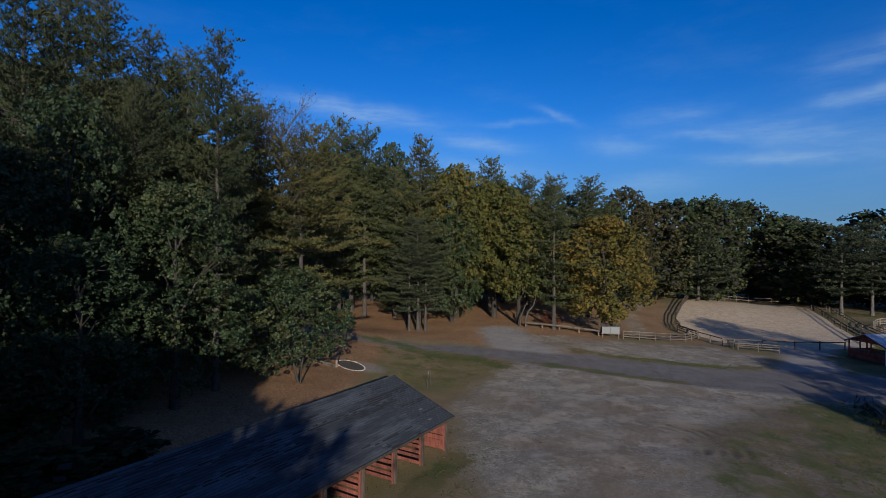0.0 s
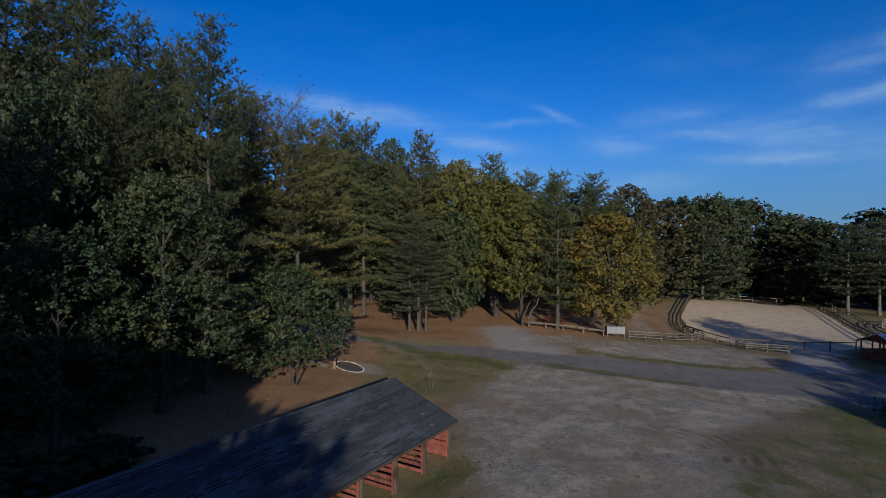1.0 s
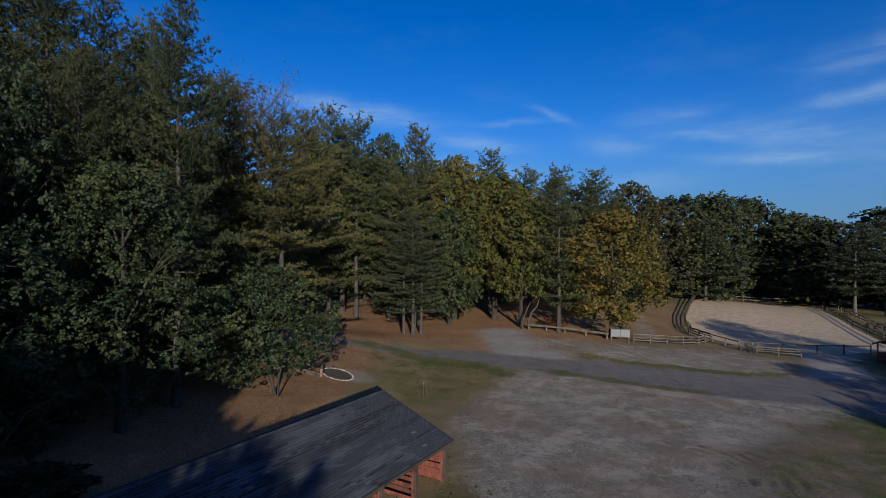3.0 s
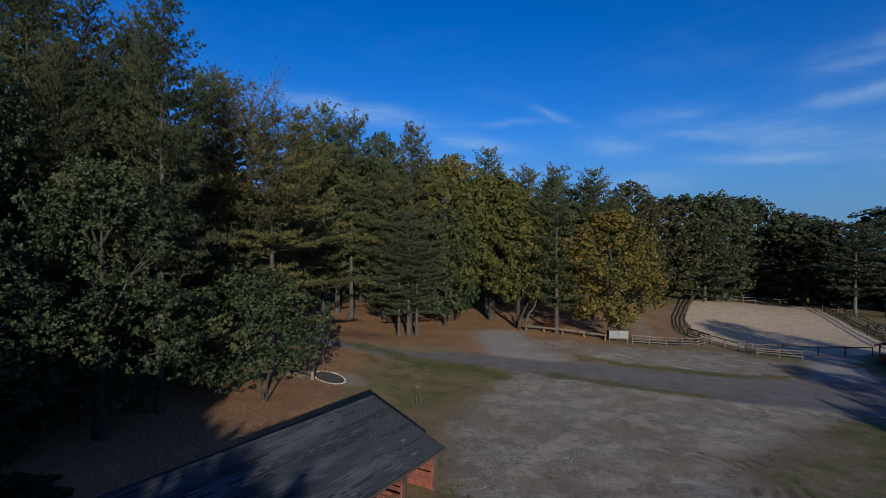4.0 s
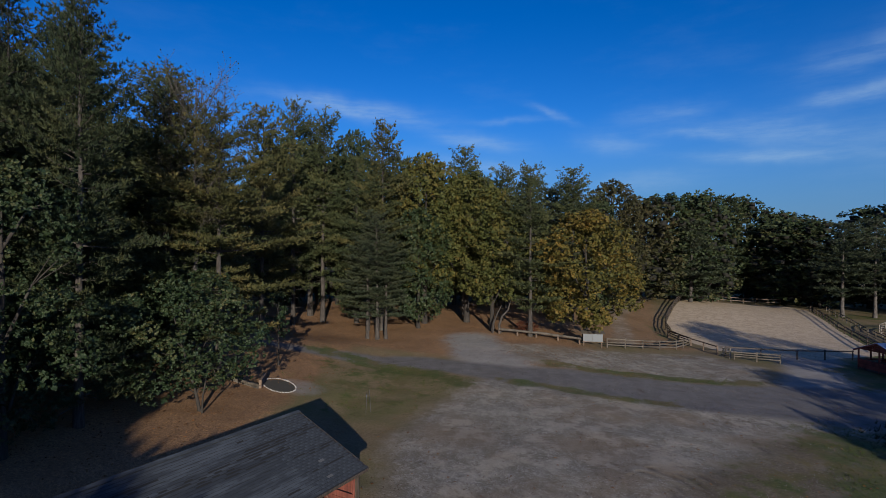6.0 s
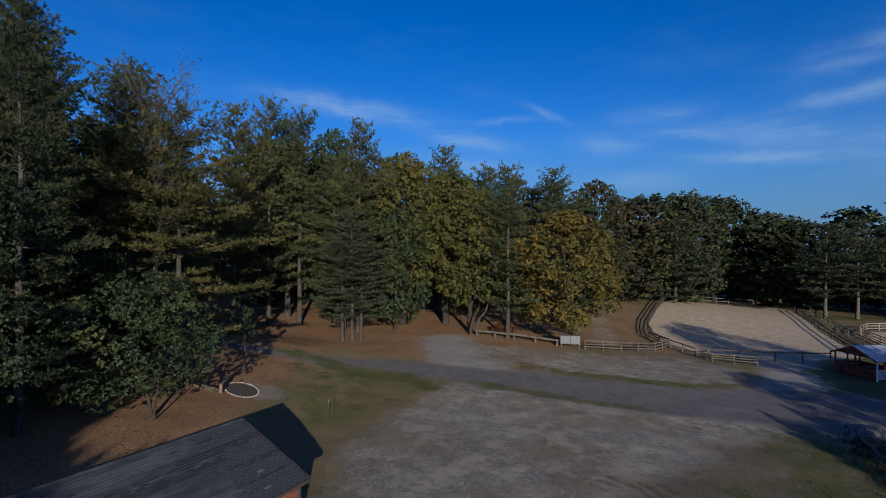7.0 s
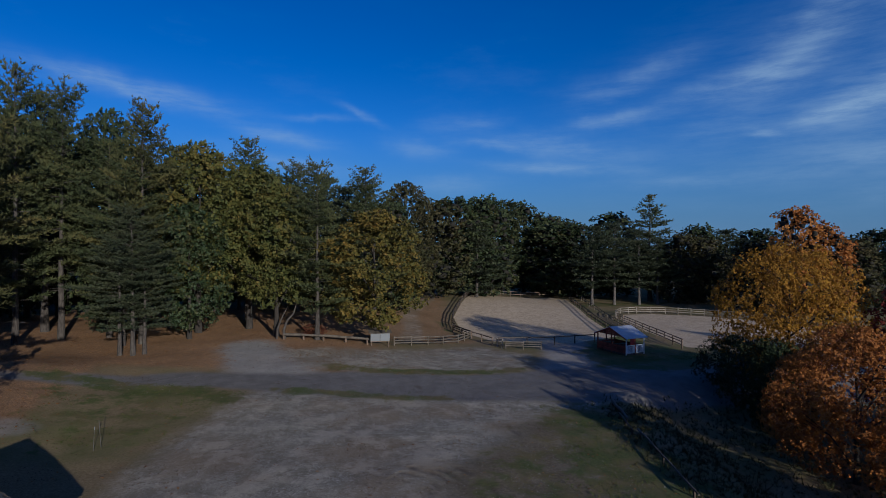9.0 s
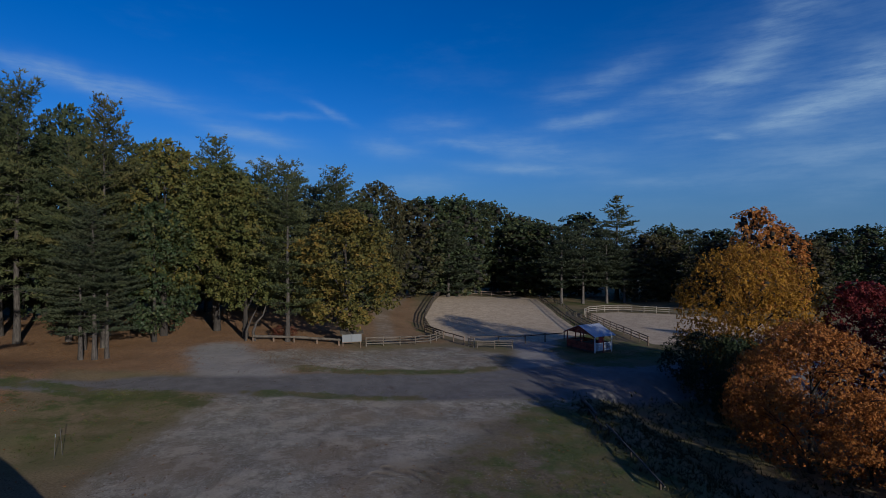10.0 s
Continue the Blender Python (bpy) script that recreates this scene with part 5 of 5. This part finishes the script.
part("bed", bm, SOIL, ring, "dark soil with low plants")
stone_meshes = []
for k in range(4):
    bm = bmesh.new()
    bmesh.ops.create_icosphere(bm, subdivisions=1, radius=1.0)
    for v in bm.verts:
        v.co *= rng.uniform(0.75, 1.15)
    me = bpy.data.meshes.new("stone")
    bm.to_mesh(me)
    bm.free()
    me.materials.append(STONE)
    stone_meshes.append(me)
for k in range(58):
    a = 2 * math.pi * k / 58 + rng.uniform(-0.03, 0.03)
    s = rng.uniform(0.04, 0.07)
    p = Vector((1.18 * math.cos(a) - 0.42 * math.sin(a), 1.38 * math.sin(a), 0))
    m = Matrix.Translation((p.x, p.y, ground_at(CX + p.x, CY + p.y) - ground_at(CX, CY) + 0.06)) @ Matrix.Rotation(rng.uniform(0, 6), 4, "Z") @ Matrix.Diagonal((s * 1.3, s, s * 0.8, 1))
    part_mesh("stone", stone_meshes[k % 4], None, ring, "", m)
wall = thing("timber_edging", pose(-9.5, 41.45, ground_at(-9.2, 41.4) - 0.05, 0, 8, -20), "low wall of pale weathered timbers", "edging")
for row in range(2):
    part("timber", box_bm((3.0, 0.2, 0.19), Matrix.Translation((0.03 * row, 0, 0.09 + 0.195 * row)), 0.015, 0.01, rng), GREY_WOOD, wall)
end = thing("timber_edging", pose(-8.15, 41.9, ground_at(-8.15, 41.9), 0, 0, 99), "short dark timber wall beside the flower bed", "edging")
for row in range(3):
    part("timber", box_bm((2.1, 0.2, 0.19), Matrix.Translation((0, 0, 0.09 + 0.195 * row)), 0.015, 0.01, rng), BROWN_WOOD, end)
for x, y, h, white in ((-0.35, 38.9, 1.25, True), (-0.05, 39.3, 1.5, False)):
    stake = thing("stake", pose(x, y, ground_at(x, y)), "thin metal stake with a white tip in the grass" if white else "thin leaning metal stake in the grass", "stake", "stakes in the grass")
    part_mesh("rod", raw_mesh("rod", *tube_arrays([(0, 0, -0.2), (0.06 if white else -0.12, 0, h)], [0.018, 0.016], 6)), STEEL, stake)
    if white:
        part("tip", log_bm((0.06, 0, h - 0.12), (0.07, 0, h + 0.05), 0.026, 0.026, rng, wobble=0), WHITE_PANEL, stake, "white tip")

# ---- poles along the weedy bank ----
for a, b, r in (((33.6, 37.4), (31.6, 33.4), 0.12), ((31.9, 34.6), (30.2, 31.4), 0.05), ((30.6, 31.4), (26.6, 23.2), 0.06)):
    za, zb = ground_at(*a), ground_at(*b)
    pole = thing("fallen_pole", pose(*a, za), "long grey pole lying in the weeds on the bank", "pole", "poles on the bank")
    part("shaft", log_bm((0, 0, 0.42), (b[0] - a[0], b[1] - a[1], zb - za + 0.38), r, r * 0.8, rng, wobble=0.03), GREY_WOOD, pole)
    for f in (0.06, 0.5, 0.94):
        part("support", log_bm((f * (b[0] - a[0]), f * (b[1] - a[1]), f * (zb - za) - 0.2), (f * (b[0] - a[0]), f * (b[1] - a[1]), f * (zb - za) + 0.42), 0.07, 0.06, rng, wobble=0.01), DARK_WOOD, pole)

# ---- low heap of gravel by the lane ----
GRAVEL = plain("heaped_gravel", (0.17, 0.16, 0.145), 0.95, 0.0, 0.35, 9.0)
bm = bmesh.new()
bmesh.ops.create_grid(bm, x_segments=24, y_segments=16, size=1.0)
for v in bm.verts:
    q = min(1.0, v.co.length)
    lump = noise.noise((v.co.x * 3, v.co.y * 3, 5.0))
    x, y = 37.0 + v.co.x * 2.5, 38.8 + v.co.y * 1.3
    up = 0.38 * (1 - q * q) ** 1.3 * (1 + 0.5 * lump) - 0.06 * (q > 0.97)
    v.co = Vector((v.co.x * 2.5, v.co.y * 1.3, up + ground_at(x, y) - ground_at(37.0, 38.8)))
for f in bm.faces:
    f.smooth = True
heap = part("gravel_heap", bm, GRAVEL, None, "", pose(37.0, 38.8, ground_at(37.0, 38.8)))
tagged(heap, "low heap of pale grey gravel beside the lane", "gravel heap")

# a thin stem under the oak behind the shed
x, y = -9.5, 35.2
stem = thing("thin_stem", pose(x, y, ground_at(x, y)), "thin leaning grey stem in the leaf litter", "tree")
part_mesh("limb", raw_mesh("limb", *tube_arrays([(0, 0, -0.2), (0.05, 0, 1.0), (0.22, 0.1, 2.1), (0.3, 0.1, 3.4)], [0.06, 0.055, 0.05, 0.03], 7)), OAK_BARK, stem)

# ---- shingles of the shed roof ----
SHINGLE, n = material("asphalt_shingle")
pos = n.add("ShaderNodeTexCoord").outputs["Object"]
one = n.math("ADD", n.math("MULTIPLY", n.add("ShaderNodeObjectInfo").outputs["Random"], 0.999), n.add("ShaderNodeNewGeometry").outputs["Random Per Island"])
one = n.math("FRACT", one)
wide = n.noise(0.8, 6, 0.65, n.add("ShaderNodeMapping", {0: pos, "Scale": (2.0, 0.35, 2.0)}).outputs[0])
grain = n.noise(60.0, 4, 0.7, pos)
tone = n.math("ADD", n.math("MULTIPLY", one, 0.14), n.math("MULTIPLY", n.ramp(wide, 0.35, 0.65), 0.6))
col = n.mix(n.ramp(tone, 0.12, 0.85), (0.027, 0.034, 0.043), (0.076, 0.091, 0.108))
col = n.mix(n.math("MULTIPLY", grain, 0.3), col, (0.075, 0.08, 0.088))
col = n.mix(n.ramp(one, 0.994, 0.996), col, (0.1, 0.105, 0.11))
setto(n, Base_Color=col, Roughness=0.9)
n.bsdf.inputs["Specular IOR Level"].default_value = 0.2
bumped(n, grain, 0.5, 0.004)

BUTT = plain("shingle_butt", (0.012, 0.012, 0.013), 0.95, 0.0, 0.2, 8.0)        # near-black lower edge and sides of each tab
BUTT_FACE = np.array([0, 1, 1, 1], np.int32)
rng = random.Random(77)
SLANT = math.hypot(EAVE_X, RIDGE_Z - EAVE_Z)
ROW, TAB = 0.142, 0.3
rows = int(SLANT / ROW)


def tab_box(width, length, thick, lift):
    """Corners and faces of one shingle tab, its lower edge lifted and its top tucked under the next row."""
    x0, x1, y0, y1 = -length * 0.5, length * 0.5, -width / 2, width / 2
    vs = [(x0, y0, 0), (x1, y0, lift), (x1, y1, lift), (x0, y1, 0), (x0, y0, thick), (x1, y0, thick + lift), (x1, y1, thick + lift), (x0, y1, thick)]
    return np.array(vs), np.array([(4, 5, 6, 7), (1, 2, 6, 5), (0, 1, 5, 4), (2, 3, 7, 6)])


tab_meshes = []
for k in range(5):
    vs, fs = tab_box(TAB - 0.001, ROW * (0.96, 0.94, 0.92, 0.88, 0.5)[k], 0.006, (0.006, 0.008, 0.01, 0.012, 0.016)[k])
    me = raw_mesh("shingle", vs, fs)
    me.polygons.foreach_set("use_smooth", np.zeros(len(fs), bool))
    me.materials.append(SHINGLE)
    me.materials.append(BUTT)
    me.polygons.foreach_set("material_index", BUTT_FACE)
    tab_meshes.append((me, vs, fs))
for side in (1, -1):
    base = Matrix.Translation((0, 0, RIDGE_Z - 0.035)) @ Matrix.Rotation(SLOPE if side == 1 else math.pi - SLOPE, 4, "Y")
    if side == -1:
        base = Matrix.Translation((0, 0, RIDGE_Z - 0.035)) @ Matrix.Rotation(math.pi, 4, "Z") @ Matrix.Rotation(SLOPE, 4, "Y")
    chunks, count = [], 0
    for r in range(rows):
        shift = TAB * 0.5 * (r % 2) + rng.uniform(-0.02, 0.02)
        for c in range(int(SHED_L / TAB)):
            y = -0.12 - shift - c * TAB
            worn = noise.noise((r * 0.33, y * 0.16 + 3.1, 4.0)) + 0.35 * math.exp(-((r - 9) / 6.0) ** 2) + 0.25 * noise.noise((r * 0.9, y * 0.5, 1.0))
            if side == 1 and rng.random() < 0.65 * max(0.0, min(1.0, (worn - 0.2) * 2.5)):
                worn = 9.0
            yy = y if side == 1 else -y
            m = base @ Matrix.Translation((ROW * (r + (0.28 if worn == 9.0 else 0.5)) + rng.uniform(-0.006, 0.006), yy, 0.001 + rng.uniform(0, 0.001))) @ Matrix.Rotation(rng.gauss(0, 0.006), 4, "Z")
            me, vs, fs = tab_meshes[4 if worn == 9.0 else min(3, max(0, int(rng.uniform(0, 2.2) + 4 * max(0.0, worn - 0.15))))]
            if side == 1 and y > -2.75 and count < 300:
                part_mesh("shingle", me, None, front_roof, "", m)
                count += 1
            else:
                chunks.append((np.array([tuple(m @ Vector(v)) for v in vs]), fs))
    me = raw_mesh("shingles", *join_arrays(chunks))
    me.polygons.foreach_set("use_smooth", np.zeros(len(me.polygons), bool))
    me.materials.append(SHINGLE)
    me.materials.append(BUTT)
    me.polygons.foreach_set("material_index", np.tile(BUTT_FACE, len(me.polygons) // 4))
    rest = part_mesh("shingles", me, None, shed)
    rest["kind"] = "stuff"
for k in range(int(SHED_L / 0.3)):
    m = Matrix.Translation((rng.uniform(-0.01, 0.01), -0.17 - 0.3 * k, RIDGE_Z - 0.01 + rng.uniform(0, 0.008)))
    bm = bmesh.new()
    for s in (1, -1):
        box(bm, (0.16, 0.32, 0.012), m @ Matrix.Translation((s * 0.07, 0, -0.012)) @ Matrix.Rotation(s * SLOPE, 4, "Y"))
    part("ridge_cap", bm, SHINGLE, shed)

# ---- small stuff on the ground ----
def scatter(count, x0, x1, y0, y1, keep, seed):
    rs = np.random.RandomState(seed)
    x, y = rs.uniform(x0, x1, count), rs.uniform(y0, y1, count)
    ok = rs.rand(count) < keep(x, y)
    x, y = x[ok], y[ok]
    return np.stack([x, y, lie(x, y)], 1), rs


def in_yard(x, y):
    return np.maximum(sm(-2, 1, inside(x, y, LOT)), 0.6 * sm(4, 3, dist_line(x, y, ROAD)))


p, rs = scatter(26000, -2, 36, 22, 62, in_yard, 41)
k = len(p)
s = rs.uniform(0.009, 0.024, (k, 1, 1)) * (1 + 1.0 * (rs.rand(k, 1, 1) > 0.985))
octa = np.array([(1, 0, 0), (0, 1, 0), (-1, 0, 0), (0, -1, 0), (0, 0, 0.8)], float)
a = rs.uniform(0, 6.3, k)
rot = np.stack([np.stack([np.cos(a), -np.sin(a)], -1), np.stack([np.sin(a), np.cos(a)], -1)], 1)
v = np.repeat(octa[None], k, 0) * rs.uniform(0.7, 1.3, (k, 5, 1)) * s
v[..., :2] = np.einsum("kij,knj->kni", rot, v[..., :2])
v += p[:, None]
f = np.array([(0, 1, 4), (1, 2, 4), (2, 3, 4), (3, 0, 4)])[None] + 5 * np.arange(k)[:, None, None]
PEBBLE = foliage("pebbles", [(0.16, 0.14, 0.13), (0.3, 0.28, 0.26), (0.5, 0.48, 0.46)], 0.9, 0.0)
tagged(part_mesh("pebbles", raw_mesh("pebbles", v.reshape(-1, 3), f.reshape(-1, 3)), PEBBLE), "loose grey and pale pebbles on the yard", "pebbles", kind="stuff")


def in_litter(x, y):
    ys = y + 3.8 * rise(x, y)
    a = sm(53, 60, ys + 0.42 * x) * sm(28, 16, x)
    b = sm(-3, -8, x - 0.12 * (ys - 36)) * sm(22, 30, y)
    return np.maximum(np.maximum(a, b), 0.08) * sm(1.8, 3.5, dist_line(x, y, ROAD)) * sm(1.2, 2.8, dist_line(x, y, TRACK))


p, rs = scatter(26000, -24, 36, 22, 80, in_litter, 42)
p[:, 2] += 0.02
FALLEN = foliage("fallen_leaves", [(0.1, 0.045, 0.02), (0.2, 0.095, 0.04), (0.32, 0.19, 0.09)], 0.8, 0.1)
tagged(part_mesh("fallen_leaves", raw_mesh("fallen_leaves", *leaf_arrays(p, unit(rs.normal(size=p.shape) * 0.35 + (0, 0, 1)), 0.13, rs, 0.0)), FALLEN),
       "orange-brown fallen leaves under the trees", "leaves", kind="stuff")


p, rs = scatter(30000, -4, 36, 20, 62, lambda x, y: 0.25 + 0.75 * (np.sin(x * 0.9 + np.sin(y * 0.7) * 2) * np.sin(y * 0.8 - x * 0.3) > 0.2), 45)
p[:, 2] += 0.012
DEBRIS = foliage("old_leaves", [(0.05, 0.035, 0.025), (0.1, 0.07, 0.05), (0.2, 0.14, 0.09)], 0.9, 0.0)
tagged(part_mesh("old_leaves", raw_mesh("old_leaves", *leaf_arrays(p, unit(rs.normal(size=p.shape) * 0.4 + (0, 0, 1)), 0.07, rs, 0.0)), DEBRIS),
       "dark old leaves and bits strewn over the yard", "leaves", kind="stuff")


def in_grass(x, y):
    x = x + 0.8 * np.sin(y * 1.7) + 0.5 * np.sin(x * 2.3)
    g = 0.95 * sm(3.2, 0.3, dist_line(x, y, [(-6.4, 53.5), (-1.5, 51), (3, 48.6), (6.2, 45.8)])) * sm(0.8, 1.6, dist_line(x, y, ROAD))
    g = np.maximum(g, 0.6 * sm(8, 4, np.hypot(x - 0.2, y - 44.5)) * sm(3.5, 5, dist_line(x, y, ROAD)))
    g = np.maximum(g, 0.8 * sm(1.6, 0.3, dist_line(x, y, [(10, 46.9), (15, 44.2), (18.8, 42.4), (22, 42)])))
    g = np.maximum(g, 0.9 * sm(1.9, 0.3, dist_line(x, y, [(15, 52), (20, 50), (27, 49.5), (33, 50)])))
    g = np.maximum(g, sm(6.5, 2.5, dist_line(x, y, [(30, 35), (27.4, 30), (25.2, 24), (23, 16)])))
    g = np.maximum(g, 0.8 * sm(2.2, 0.4, dist_line(x, y, [(1.8, 25.2), (-2, 18), (-6, 10)])))
    patch = 0.7 * np.sin(x * 0.7 - 1.3 * np.sin(y * 0.55 + 1)) + np.sin(x * 1.1 + 1.7 * np.sin(y * 0.9)) * np.sin(y * 1.3 - 0.8 * x + np.sin(x * 0.6)) + 0.4 * np.sin(x * 3.1 - y * 2.3)
    g = g * np.maximum(0.06, sm(-0.2, 0.7, patch + 0.8 * (g - 0.5)))
    g = np.maximum(g, sm(3.2, 1.0, dist_line(x, y, [(66, 86), (60, 70), (54, 58), (48, 50), (60, 48)])))
    return g * sm(0.3, 0.8, -inside(x, y, ARENA)) * sm(0.3, 0.8, -inside(x, y, PEN))


p, rs = scatter(130000, -14, 62, 16, 82, in_grass, 43)
GRASS = foliage("grass", [(0.036, 0.06, 0.013), (0.075, 0.1, 0.024), (0.17, 0.15, 0.055)], 0.7, 0.15)
heads = unit(rs.normal(size=p.shape) * 0.25 + (0, 0, 1))
tagged(part_mesh("grass", raw_mesh("grass", *tuft_arrays(p, heads, rs.uniform(0.05, 0.14, len(p)), rs, 5, 0.09)), GRASS), "short dry grass in uneven patches", "grass", kind="stuff")


def on_bank(x, y):
    d = dist_line(x, y, [(37, 41), (33.5, 34), (30.5, 26), (29, 20)])
    return np.maximum(sm(4.5, 1.5, d), 0.6 * sm(9, 6, dist_line(x, y, [(38, 34), (36, 26), (34, 18)]))) * sm(26.5, 29.5, x - 0.4 * (y - 28)) * sm(40, 36, y)


p, rs = scatter(7000, 26, 46, 16, 46, on_bank, 44)
WEED = foliage("weeds", [(0.018, 0.026, 0.01), (0.04, 0.042, 0.017), (0.075, 0.06, 0.03)], 0.7, 0.1)
heads = unit(rs.normal(size=p.shape) * 0.4 + (0, 0, 1))
tagged(part_mesh("weeds", raw_mesh("weeds", *tuft_arrays(p, heads, rs.uniform(0.15, 0.5, len(p)), rs, 7, 0.05)), WEED), "tall dry weeds along the bank", "weeds", kind="stuff")
